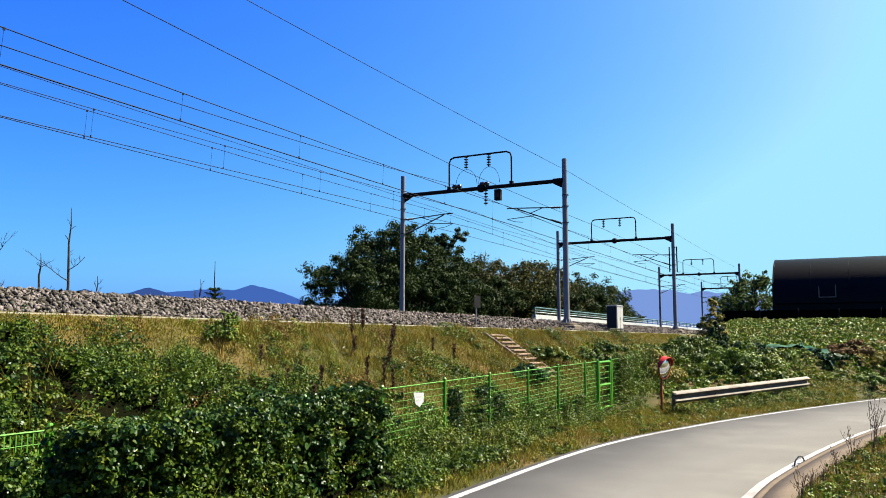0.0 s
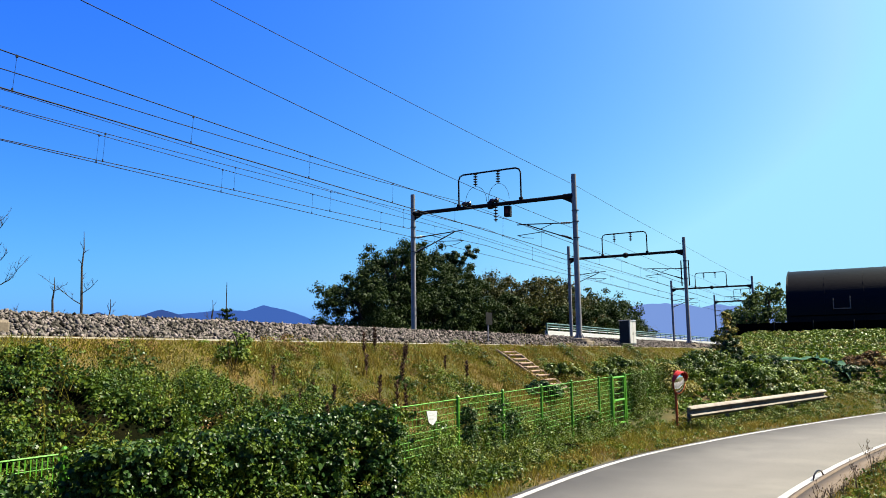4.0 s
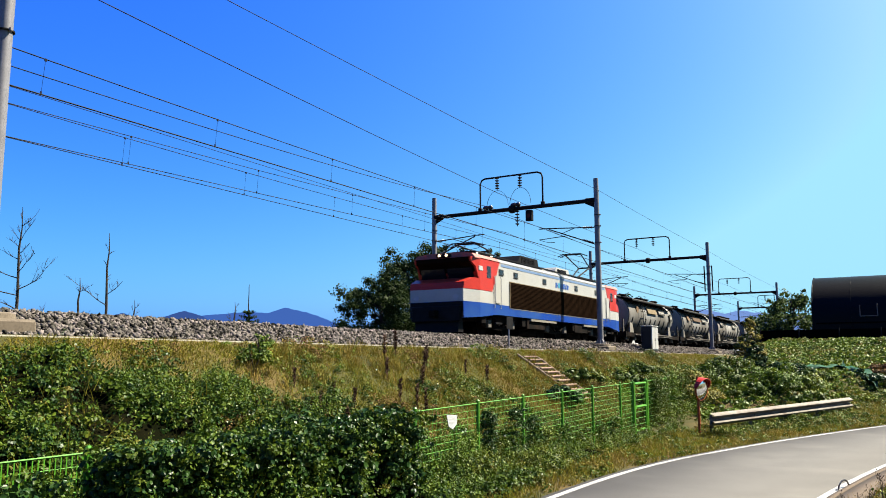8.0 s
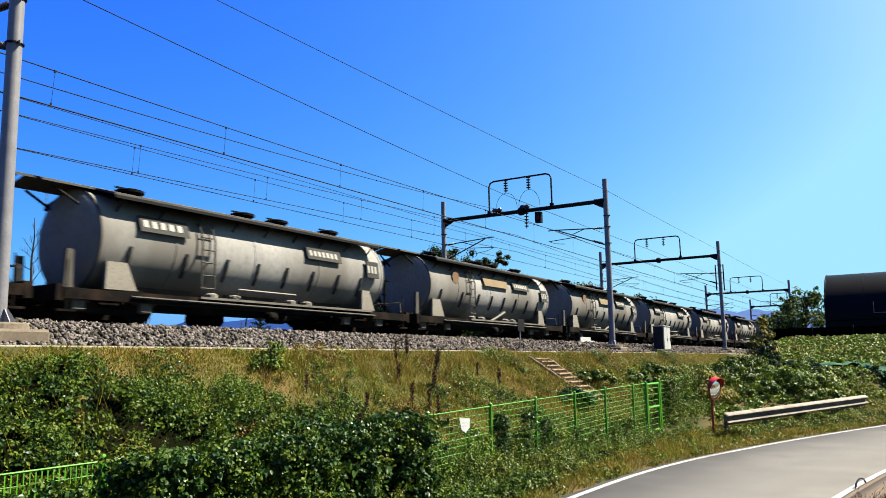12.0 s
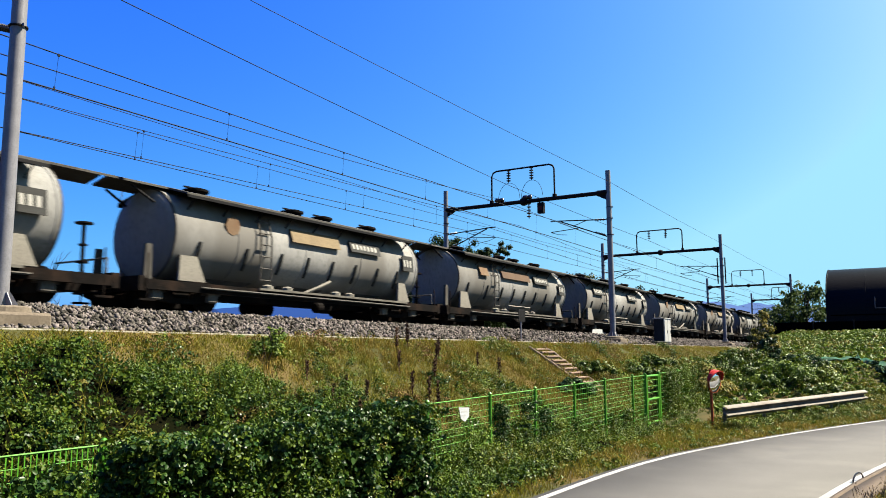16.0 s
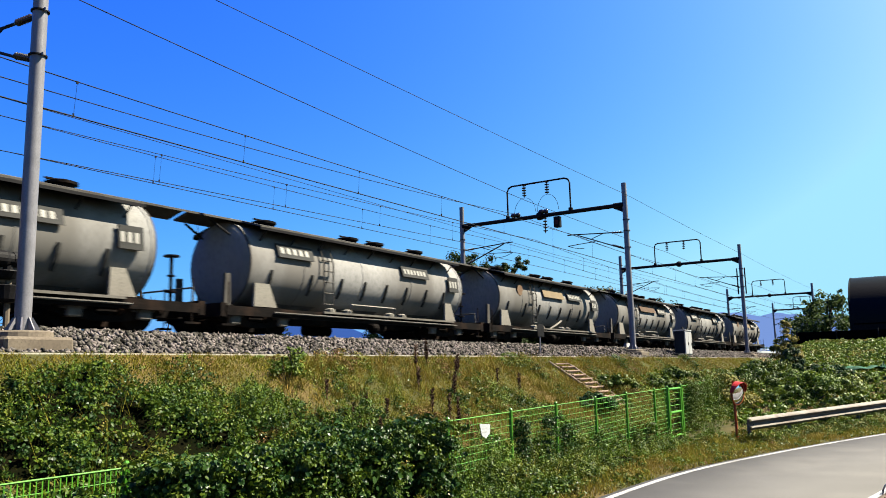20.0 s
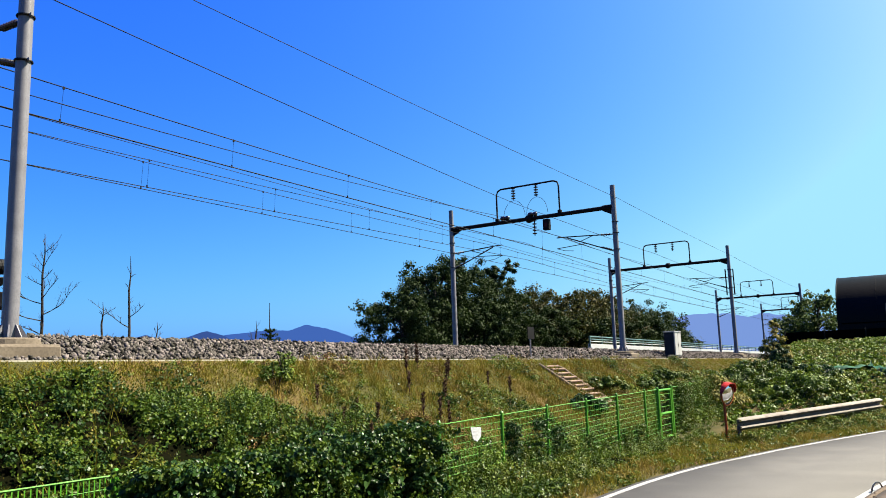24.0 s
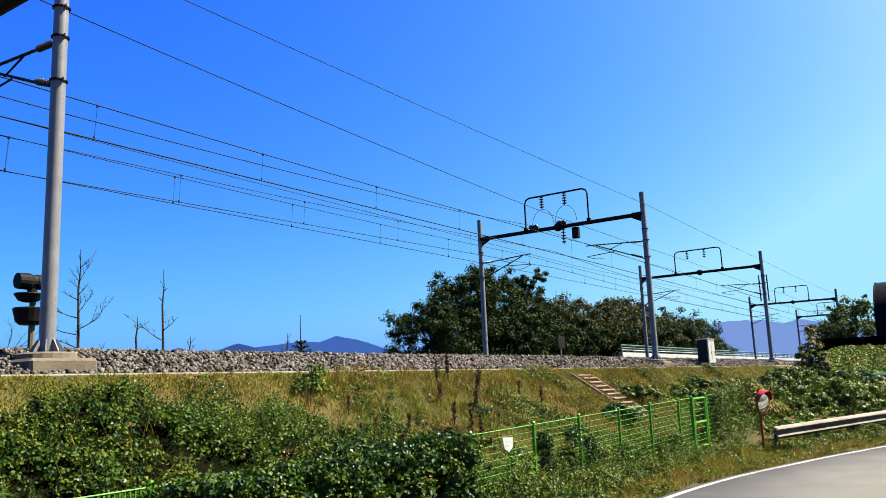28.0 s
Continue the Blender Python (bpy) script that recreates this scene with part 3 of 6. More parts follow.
for far in ([20.9, 21.1, 19.1, 20.8, 20.9, 20.9, 20.9], [20.9, 20.9, 20.9, 21.0, 20.9, 20.9, 20.9]):
    wire(MESS, far, [9.5, 9.53, 9.58, 9.5, 9.5, 9.5, 9.5], 0.12, 0.011, LOW_FAR)
    wire(CONT, far, LOW_FAR, 0.0, 0.0125)
wire("dark auxiliary wire rising to a gantry insulator", [17.0, 17.0, 20.25, 20.25, 20.25, 20.25, 20.25], [9.1, 9.05, 11.2, 11.1, 11.1, 11.1, 11.1], 0.22, 0.0125)
wire("dark feeder cable hung from gantry insulators", [17.9, 17.75, 19.69, 19.69, 19.69, 19.69, 19.69], [12.1, 12.12, 11.96, 12.0, 12.0, 12.0, 12.0], 0.10, 0.014)
wire("dark protective wire strung along the mast heads", flat(Y_MAST - 0.16), [11.12, 11.12, 11.4, 11.28, 11.28, 11.28, 11.28], 0.07, 0.0095)

# ---- green mesh fence ----
FENCE_Y = 8.0
POSTS = (-1.2, 1.2, 3.5, 5.72, 7.94, 10.2, 12.5, 14.98, 17.25, 19.69, 22.01, 24.54, 25.87, 27.39, 29.88, 32.23, 34.7)


def fence_top(x):
    return 1.56 + 0.0115 * max(0.0, x - 8)


fence = thing("mesh_fence", "bright green welded mesh fence with round posts", "fence")
for i, x in enumerate(POSTS):
    gate_post = x in (25.87, 27.39)
    z = fence_top(x)
    pole = part("post", tube(B(), [(x, FENCE_Y, -0.25), (x, FENCE_Y, z + 0.03)], 0.075 if gate_post else 0.04, 8), GREEN_PAINT, fence)
    part("cap", lathe(B(), [(0, 0.04), (0.02, 0.045), (0.05, 0.02)], (x, FENCE_Y, z + 0.03), 8, "z"), GREEN_PAINT, pole)
for a, c in zip(POSTS, POSTS[1:]):
    if (a, c) == (25.87, 27.39):
        continue
    bm = B()
    za, zc = fence_top(a), fence_top(c)
    for k in range(12):
        h = 1.5 * k / 11
        tube(bm, [(a, FENCE_Y, za - h), (c, FENCE_Y, zc - h)], 0.0055 if k else 0.012, 4)
    n = 34 if a < 8 else 16
    for k in range(1, n):
        x = a + (c - a) * k / n
        z = za + (zc - za) * k / n
        tube(bm, [(x, FENCE_Y, z - 1.5), (x, FENCE_Y, z)], 0.0035 if a > 8 else 0.008, 3)
    part("mesh_panel", bm, GREEN_PAINT, fence)
gate = part("gate_frame", B(), GREEN_PAINT, fence, "narrow green gate leaf")
bm = bmesh.new()
x0, x1, z0, z1 = 25.97, 27.29, 0.18, 1.72
for a, c in (((x0, z0), (x1, z0)), ((x1, z0), (x1, z1)), ((x1, z1), (x0, z1)), ((x0, z1), (x0, z0)), ((x0, 0.95), (x1, 0.95))):
    tube(bm, [(a[0], FENCE_Y, a[1]), (c[0], FENCE_Y, c[1])], 0.05, 6)
bm.to_mesh(gate.data)
bm.free()
bm = B()
for k in range(1, 8):
    tube(bm, [(x0, FENCE_Y, z0 + k * 0.2), (x1, FENCE_Y, z0 + k * 0.2)], 0.01, 4)
part("gate_mesh", bm, GREEN_PAINT, fence)
part("latch", box(B(), x0 - 0.06, x0 + 0.1, FENCE_Y - 0.06, FENCE_Y - 0.02, 0.9, 1.0), GREEN_PAINT, fence)
bm = prism(B(), [(13.58, 1.49), (14.0, 1.46), (13.98, 1.28), (13.82, 1.19), (13.66, 1.26)], FENCE_Y - 0.05, FENCE_Y - 0.042)
notice = tagged(part("notice_sign", bm, SIGN_WHITE), "small white notice plate wired to the green fence", "sign")
for k in range(2):
    part("text_bar", box(B(), 13.68, 13.88 - 0.04 * k, FENCE_Y - 0.053, FENCE_Y - 0.0505, 1.38 - 0.07 * k, 1.405 - 0.07 * k), CABINET, notice)

# ---- roadside mirror and guard rail ----
MX, MY = 27.2, 6.2
mirror = thing("road_mirror", "round convex road mirror with a red hood on an orange pole", "road mirror")
part("pole", tube(B(), [(MX, MY, -0.2), (MX, MY, 1.95)], 0.045, 10), ORANGE, mirror)
face_m = look((MX - 0.08, MY - 0.14, 1.55), (MX - 5.5, MY - 17.7, -0.6))


def placed(bm, m):
    for v in bm.verts:
        v.co = m @ v.co
    return bm


part("back_shell", placed(lathe(B(), [(0.11, 0.1), (0.08, 0.31), (0.0, 0.385), (-0.03, 0.385), (-0.03, 0.36)], (0, 0, 0), 28, "z"), face_m), ORANGE, mirror)
part("glass", placed(lathe(B(), [(-0.02, 0.375), (-0.045, 0.31), (-0.07, 0.19), (-0.08, 0.02)], (0, 0, 0), 28, "z"), face_m), MIRROR, mirror, "silver convex mirror glass", True)
hood = B()
ring = []
for k in range(15):
    a = math.pi * (0.02 + 0.96 * k / 14)
    deep = -0.06 - 0.13 * math.sin(a)
    ring.append([hood.verts.new((math.cos(a) * rr, math.sin(a) * rr + dy, zz)) for rr, dy, zz in ((0.39, 0, 0.05), (0.41, -0.45 * (-0.10 - deep), deep), (0.395, -0.45 * (-0.10 - deep), deep), (0.38, 0, 0.03))])
for u, v in zip(ring, ring[1:]):
    for k in range(4):
        hood.faces.new((u[k], u[(k + 1) % 4], v[(k + 1) % 4], v[k]))
bmesh.ops.recalc_face_normals(hood, faces=hood.faces[:])
part("hood", placed(hood, face_m), RED, mirror, "red metal sun hood")
part("bracket", box(B(), MX - 0.1, MX + 0.03, MY - 0.1, MY + 0.03, 1.5, 1.58), ORANGE, mirror)

rail = thing("guard_rail", "weathered galvanised steel W-beam guard rail beside the lane", "guard rail")
GA, GB = Vector((26.8, 5.75, 0.0)), Vector((36.0, 2.25, 0.18))
along = (GB - GA).normalized()
side = Vector((along.y, -along.x, 0)).normalized()
if side.y > 0:
    side = -side
wprof = [(0.02, -0.02), (0.05, 0.0), (0.13, 0.045), (0.15, 0.075), (0.13, 0.105), (0.02, 0.145), (0.0, 0.17), (0.0, 0.20), (0.02, 0.225), (0.13, 0.265), (0.15, 0.295), (0.13, 0.325), (0.05, 0.37), (0.02, 0.39)]
bm = B()
us, vs = [], []
for o, h in wprof + [(o - 0.006, h) for o, h in reversed(wprof)]:
    us.append(bm.verts.new(GA + side * o + Vector((0, 0, 0.40 + h))))
    vs.append(bm.verts.new(GB + side * o + Vector((0, 0, 0.40 + h))))
for k in range(len(us)):
    j = (k + 1) % len(us)
    bm.faces.new((us[k], us[j], vs[j], vs[k]))
bm.faces.new(us)
bm.faces.new(vs[::-1])
bmesh.ops.recalc_face_normals(bm, faces=bm.faces[:])
part("beam", bm, GALV, rail)
for k in range(5):
    p = GA.lerp(GB, 0.02 + 0.24 * k) - side * 0.09
    part("post", tube(B(), [(p.x, p.y, -0.3), (p.x, p.y, p.z + 0.72)], 0.06, 8), GALV, rail)
    q = p + side * 0.17 + Vector((0, 0, 0.575))
    part("bolt", lathe(B(), [(-0.02, 0.03), (0.02, 0.03)], q, 8, "y"), GALV, rail)

# ---- small things by the line ----
cab = thing("relay_cabinet", "pale grey lineside relay cabinet on a concrete base", "cabinet")
cz = 3.15 + float(drop(47))
part("base", box(B(), 46.55, 47.7, 13.15, 13.75, 2.45 + float(drop(47)), cz, 0.02), CONCRETE, cab)
part("body", box(B(), 46.42, 47.78, 13.1, 13.72, cz, cz + 1.40, 0.02), CABINET, cab)
# added dark sheet: shade of the cabinet's side, put on as colour
part("side_panel", box(B(), 46.39, 46.417, 13.12, 13.70, cz + 0.03, cz + 1.38), PLATE_DARK, cab, "dark panel that gives the cabinet side its shade")
part("roof", box(B(), 46.38, 47.82, 13.06, 13.76, cz + 1.40, cz + 1.45, 0.012), CABINET, cab)
for x in (46.46, 47.12):
    d = part("door", box(B(), x, x + 0.62, 13.075, 13.097, cz + 0.06, cz + 1.34), CABINET, cab)
    part("handle", box(B(), x + 0.53, x + 0.57, 13.045, 13.075, cz + 0.55, cz + 0.72), DARK_STEEL, d)
pit = thing("cable_pit", "low dark concrete cable pit with a lid beside the cabinet", "cable pit")
part("wall", box(B(), 44.4, 46.2, 12.95, 13.5, 2.7 + float(drop(45)), 3.12 + float(drop(45)), 0.02), FOUNDATION, pit)
part("lid", box(B(), 44.35, 46.25, 12.92, 13.53, 3.124 + float(drop(45)), 3.19 + float(drop(45)), 0.015), PLATE_DARK, pit)

post_sign = thing("lineside_sign", "small grey marker plate on a thin post at the ballast edge", "sign")
dz = float(drop(27.3))
part("post", tube(B(), [(27.3, 13.2, 2.8 + dz), (27.3, 13.2, 4.15 + dz)], 0.03, 6), MAST, post_sign)
part("plate", box(B(), 27.02, 27.58, 13.15, 13.165, 3.75 + dz, 4.22 + dz), DARK_STEEL, post_sign)

SIGX, SIGZ = 8.0, 4.2
sig = thing("lineside_signal", "dark three-lens railway signal on a short post beside the mast", "signal")
sx, sy = SIGX, 15.1
part("post", tube(B(), [(sx + 0.06, sy, 3.2), (sx + 0.06, sy, 4.9)], 0.06, 8), FOUNDATION, sig, "pale signal post")
top = part("lamp_housing", lathe(B(), [(-0.26, 0.10), (-0.26, 0.155), (-0.05, 0.165), (0.02, 0.14), (0.16, 0.14), (0.2, 0.08)], (sx, sy, SIGZ + 0.66), 16, "x"), DARK_STEEL, sig)
part("rear_cap", lathe(B(), [(0.0, 0.15), (0.1, 0.15), (0.12, 0.1)], (sx + 0.1, sy, SIGZ + 0.66), 14, "x"), DARK_STEEL, top)
part("neck", tube(B(), [(sx + 0.04, sy, SIGZ + 0.42), (sx + 0.04, sy, SIGZ + 0.54)], 0.09, 10), DARK_STEEL, sig)
part("lamp_housing", lathe(B(), [(-0.10, 0.10), (-0.07, 0.19), (0.05, 0.27), (0.07, 0.26), (0.09, 0.1)], (sx - 0.02, sy, SIGZ + 0.36), 18, "z"), DARK_STEEL, sig)
part("lamp_housing", lathe(B(), [(-0.18, 0.17), (-0.12, 0.24), (0.13, 0.30), (0.15, 0.27), (0.16, 0.1)], (sx, sy, SIGZ), 18, "z"), DARK_STEEL, sig)
crate = thing("concrete_block", "low pale concrete block in the ballast", "block")
part("block", box(B(), 6.1, 6.95, 14.3, 14.9, 3.2, 3.62, 0.03), CONCRETE, crate)

# stairs up the bank
stairs = thing("bank_stairs", "narrow worn concrete steps up the grass bank", "stairs")
N, SX0, SX1, SY0, SY1 = 11, 26.3, 27.45, 9.9, 12.35
for k in range(N):
    ya, yb = SY0 + (SY1 - SY0) * k / N, SY0 + (SY1 - SY0) * (k + 1) / N
    zt = float(ground(26.6, yb)) + 0.02
    st = part("step", box(B(), SX0, SX1, ya - 0.03 + 0.015 * (k % 3), yb + 0.04, zt - 0.055, zt, 0.012), STAIR, stairs)
    part("riser", box(B(), SX0 + 0.02, SX1 - 0.02, ya + 0.04, yb + 0.04, zt - 0.4, zt - 0.057), STAIR, st)
for s in (SX0 - 0.08, SX1 + 0.08):
    v, f = [], []
    for k in range(N + 1):
        y = SY0 + (SY1 - SY0) * k / N
        z = float(ground(s, y)) + 0.09 + 0.02 * (k % 2)
        v += [(s - 0.07, y, z - 0.4), (s - 0.07, y, z), (s + 0.07, y, z), (s + 0.07, y, z - 0.4)]
    for k in range(N):
        f += [(4 * k + q, 4 * k + q + 1, 4 * k + q + 5, 4 * k + q + 4) for q in range(3)]
    f += [(0, 1, 2, 3), (4 * N + 3, 4 * N + 2, 4 * N + 1, 4 * N)]
    raw("stringer", v, f, KERB_BROWN, stairs)

# railing beyond the line
brail = thing("roadside_railing", "long white and teal railing on a low parapet", "railing")
YB = 26.0
bm = B()
prism(bm, [(YB, 3.55), (YB + 0.3, 3.55), (YB + 0.3, 4.55), (YB, 4.55)], 66, 152, "x")
for v in bm.verts:
    v.co.z += -0.006 * (v.co.x - 66)
part("parapet", bm, RAILING_WHITE, brail)
for h, r, m in ((4.76, 0.045, RAILING_WHITE), (4.95, 0.06, RAILING_TEAL), (5.18, 0.07, RAILING_TEAL)):
    part("rail", tube(B(), [(66, YB + 0.1, h), (152, YB + 0.1, h - 0.006 * 86)], r, 6), m, brail)
for k in range(30):
    x = 66 + k * 2.96
    z = -0.006 * (x - 66)
    part("post", box(B(), x - 0.06, x + 0.06, YB + 0.04, YB + 0.16, 4.3 + z, 5.22 + z), RAILING_TEAL, brail)

# ---- black-covered shed on the rise ----
shed = thing("tarp_shed", "long barrel-roofed farm shed wrapped in black sheeting", "shed")
SX, SZ, R = 73.5, 3.3, 4.1
prof = [(SX - R, SZ)] + [(SX - R * math.cos(a), SZ + 2.1 + R * 0.93 * math.sin(a)) for a in np.linspace(0.0, math.pi, 21)] + [(SX + R, SZ)]
part("cover", prism(B(), prof, 6.6, -42), BLACK_TARP, shed, smooth=True)
for k in range(18):
    y = 6.55 - k * 2.8
    hoop = [(SX - (R + 0.01) * math.cos(a), y, SZ + 2.1 + (R * 0.93 + 0.01) * math.sin(a)) for a in np.linspace(0.0, math.pi, 15)]
    part("hoop", tube(B(), [(SX - R - 0.01, y, SZ)] + hoop, 0.05 if k == 0 else 0.012, 6), BLACK_TARP, shed)
part("side_band", box(B(), SX - R - 0.06, SX - R - 0.02, -42, 6.3, SZ + 1.9, SZ + 1.98), BLACK_NET, shed)
wy = 3.1
win = part("window_frame", B(), GALV, shed)
bm = bmesh.new()
for y0, y1, z0, z1 in ((wy, wy + 0.07, 5.75, 6.6), (wy - 1.2, wy - 1.13, 5.75, 6.7), (wy - 1.2, wy + 0.07, 5.7, 5.77)):
    box(bm, SX - R - 0.10, SX - R - 0.03, y0, y1, z0, z1)
bm.to_mesh(win.data)
bm.free()
screen = thing("shade_fence", "low black shade-net fence along the field edge", "fence")
for k in range(14):
    y = 9.4 - 2.6 * k
    part("panel", box(B(), 62.0, 62.05, y - 2.56, y, 3.2, 4.52), BLACK_NET, screen)
    part("post", tube(B(), [(61.97, y, 3.0), (61.97, y, 4.62)], 0.05, 6), DARK_STEEL, screen)
net = thing("teal_net", "torn teal safety net draped over plants in the field", "net")
for x0, ya, x1, yb, wide in ((43.6, 5.2, 43.5, 3.1, 0.45), (45.0, 2.95, 40.9, 1.65, 0.75)):
    n = 18
    v, f = [], []
    for i in range(n + 1):
        t = i / n
        for q in range(4):
            u = (q / 3 - 0.5) * wide * (1 + 0.5 * math.sin(t * 8 + x0))
            x, y = x0 + (x1 - x0) * t + u * 1.4, ya + (yb - ya) * t + 0.3 * math.sin(5 * t)
            v.append((x, y, float(ground(x, y)) + 0.25 + 0.09 * math.sin(9 * t + 2 * q) + 0.06 * math.sin(23 * t + q)))
    for i in range(n):
        for q in range(3):
            a = i * 4 + q
            f.append((a, a + 4, a + 5, a + 1))
    raw("net_sheet", v, f, TEAL_NET, net)

# bent bar by the drain
loop_bar = thing("bent_bar", "rusty bent steel bar arching out of the kerb", "bar")
part("bar", tube(B(), [(17.55 + 0.33 * (1 - math.cos(a)), 1.40 - 0.07 * (1 - math.cos(a)), 0.16 * math.sin(a)) for a in np.linspace(0, math.pi, 11)], 0.018, 6), PORCELAIN, loop_bar)

# ---- hills on the horizon ----


def hills(name, points, dist, mat, label, seed):
    """points: (azimuth from +x, elevation), degrees; a ridge at that distance."""
    az = np.arange(points[0][0], points[-1][0], 0.12)
    el = np.interp(az, [p[0] for p in points], [p[1] for p in points])
    el = el + 0.05 * fbm(az, az * 0.3, 0.8, seed) + 0.03 * fbm(az, az * 0.7, 0.25, seed + 1)
    top = np.stack([dist * np.cos(np.radians(az)), dist * np.sin(np.radians(az)), EYE + dist * np.tan(np.radians(el))], 1)
    back = top * (1.12, 1.12, 0.8)
    low = top.copy()
    low[:, 2] = -120
    n = len(az)
    i = np.arange(n - 1)
    f = np.concatenate([np.stack([i, i + 1, i + 1 + n, i + n], 1), np.stack([i + n, i + 1 + n, i + 1 + 2 * n, i + 2 * n], 1)])
    tagged(raw(name, np.concatenate([low, top, back]), f, mat), label, "hills", kind="structure")


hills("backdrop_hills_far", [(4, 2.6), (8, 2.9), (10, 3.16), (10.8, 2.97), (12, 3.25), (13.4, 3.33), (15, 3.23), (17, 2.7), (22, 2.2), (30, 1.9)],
      3900, HAZE_HILL_FAR, "distant mountain ridge with pale blue haze in its glowing colour", 1)
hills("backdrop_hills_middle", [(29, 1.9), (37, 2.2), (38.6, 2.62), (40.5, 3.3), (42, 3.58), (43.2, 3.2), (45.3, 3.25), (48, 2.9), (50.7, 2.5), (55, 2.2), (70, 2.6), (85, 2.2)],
      3800, HAZE_HILL_MID, "distant mountain ridge with blue haze in its glowing colour", 1)
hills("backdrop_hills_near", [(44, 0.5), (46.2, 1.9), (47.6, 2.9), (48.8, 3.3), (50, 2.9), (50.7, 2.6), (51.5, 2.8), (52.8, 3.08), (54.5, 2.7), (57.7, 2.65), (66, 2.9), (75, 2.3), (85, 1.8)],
      2600, HAZE_HILL_NEAR, "nearer wooded hills with blue haze in their glowing colour", 3)

# ---- foliage ----
rng = np.random.default_rng(7)


def turns(n, flat=0.6):
    """Random rotation matrices; flat: how much the leaf faces turn up."""
    yaw, tilt, roll = rng.uniform(0, math.tau, n), rng.normal(0.5, flat, n), rng.normal(0, 0.5, n)
    cy, sy, ct, st, cr, sr = np.cos(yaw), np.sin(yaw), np.cos(tilt), np.sin(tilt), np.cos(roll), np.sin(roll)
    o, z = np.ones(n), np.zeros(n)
    rz = np.array([[cy, -sy, z], [sy, cy, z], [z, z, o]]).transpose(2, 0, 1)
    rx_ = np.array([[o, z, z], [z, ct, -st], [z, st, ct]]).transpose(2, 0, 1)
    ry_ = np.array([[cr, z, sr], [z, o, z], [-sr, z, cr]]).transpose(2, 0, 1)
    return rz @ rx_ @ ry_


LEAF_SHAPE = np.array([(0, 0, 0), (0.38, 0.22, 0.10), (0.34, 0.62, 0.10), (0, 1, -0.06), (-0.34, 0.62, 0.10), (-0.38, 0.22, 0.10)])
LEAF_FACES = np.array([(0, 1, 2, 3), (0, 3, 4, 5)])
SMALL_SHAPE = np.array([(0, 0, 0), (0.42, 0.48, 0.14), (0, 1, -0.05), (-0.42, 0.48, 0.14)])
SMALL_FACES = np.array([(0, 1, 2, 3)])


def frames_from(normals):
    """Rotation matrices whose z axes are the normals, turned at random about them."""
    w = normals / np.linalg.norm(normals, axis=1)[:, None]
    r = rng.normal(size=w.shape)
    u = np.cross(w, r)
    u /= np.linalg.norm(u, axis=1)[:, None]
    return np.stack([u, np.cross(w, u), w], 2)


def leaves(name, pts, size, mat, parent=None, flat=0.6, normals=None):
    """Many leaves; broad ones have six corners, small or far ones four."""
    pts = np.asarray(pts, float)
    n = len(pts)
    shape, faces = (LEAF_SHAPE, LEAF_FACES) if 0.05 <= size < 0.1 else (SMALL_SHAPE, SMALL_FACES)
    s = size * rng.uniform(0.6, 1.35, n)
    v = np.einsum("nij,kj->nki", turns(n, flat) if normals is None else frames_from(normals), shape - (0, 0.4, 0)) * s[:, None, None] + pts[:, None, :]
    f = (faces[None] + len(shape) * np.arange(n)[:, None, None]).reshape(-1, 4)
    return raw(name, v.reshape(-1, 3), f, mat, parent)


def blades(name, x, y, z, height, width, mat, lean=0.35, tuft=1.0):
    n = len(x)
    h = height * rng.uniform(0.5, 1.4, n) * tuft
    a, le = rng.uniform(0, math.tau, n), rng.normal(0, lean, (n, 2)) * h[:, None]
    w = np.stack([np.cos(a), np.sin(a), np.zeros(n)], 1) * (width * rng.uniform(0.7, 1.3, n))[:, None]
    p = np.stack([x, y, z], 1)
    tip = p + np.stack([le[:, 0], le[:, 1], h], 1)
    v = np.stack([p - w, p + w, tip + w * 0.25, tip - w * 0.25], 1)
    f = (np.array([(0, 1, 2, 3)])[None] + 4 * np.arange(n)[:, None, None]).reshape(-1, 4)
    return raw(name, v.reshape(-1, 3), f, mat)


def stuff(ob, label, cat):
    return tagged(ob, label, cat, kind="stuff")


# canopy: how high the wild growth stands over the ground
def growth(x, y):
    x, y = np.asarray(x, float), np.asarray(y, float)
    lush = smooth01((14.6 + 1.6 * fbm(x, y, 1.7, 4) + 1.2 * (10.4 - y) - x) / 4.5)
    low = 0.36 + 0.26 * fbm(x, y, 0.9, 1) + 0.22 * fbm(x, y, 0.4, 2)
    band = np.exp(-((y - 7.75) / 0.8) ** 2)
    bumps = 1 + 0.13 * fbm(x, y, 0.7, 21) + 0.07 * fbm(x, y, 0.27, 23)
    hedge = band * bumps * (1.3 + 0.28 * smooth01((x - 5.6) / 0.3) + 0.14 * smooth01((x - 8.3) / 0.7)) * smooth01((12.1 - x) / 0.7)
    hedge = np.maximum(hedge, 0.7 * band * smooth01((x - 11) / 2) * (0.6 + 0.5 * fbm(x, y, 0.9, 6)) * smooth01((24 - x) / 8))
    top = smooth01((12.3 - y + 0.45 * fbm(x, y, 0.9, 22) + 0.2 * fbm(x, y, 0.35, 24)) / 0.9)
    front = smooth01((y - 6.5 - 0.02 * np.clip(x - 12, 0, 30)) / 0.5)
    return np.maximum(np.clip(low, 0.08, 1.0) * lush, hedge) * top * front + 0.02


def scatter(n, x0, x1, y0, y1, weight):
    x, y = rng.uniform(x0, x1, n), rng.uniform(y0, y1, n)
    keep = rng.random(n) < weight(x, y)
    return x[keep], y[keep]


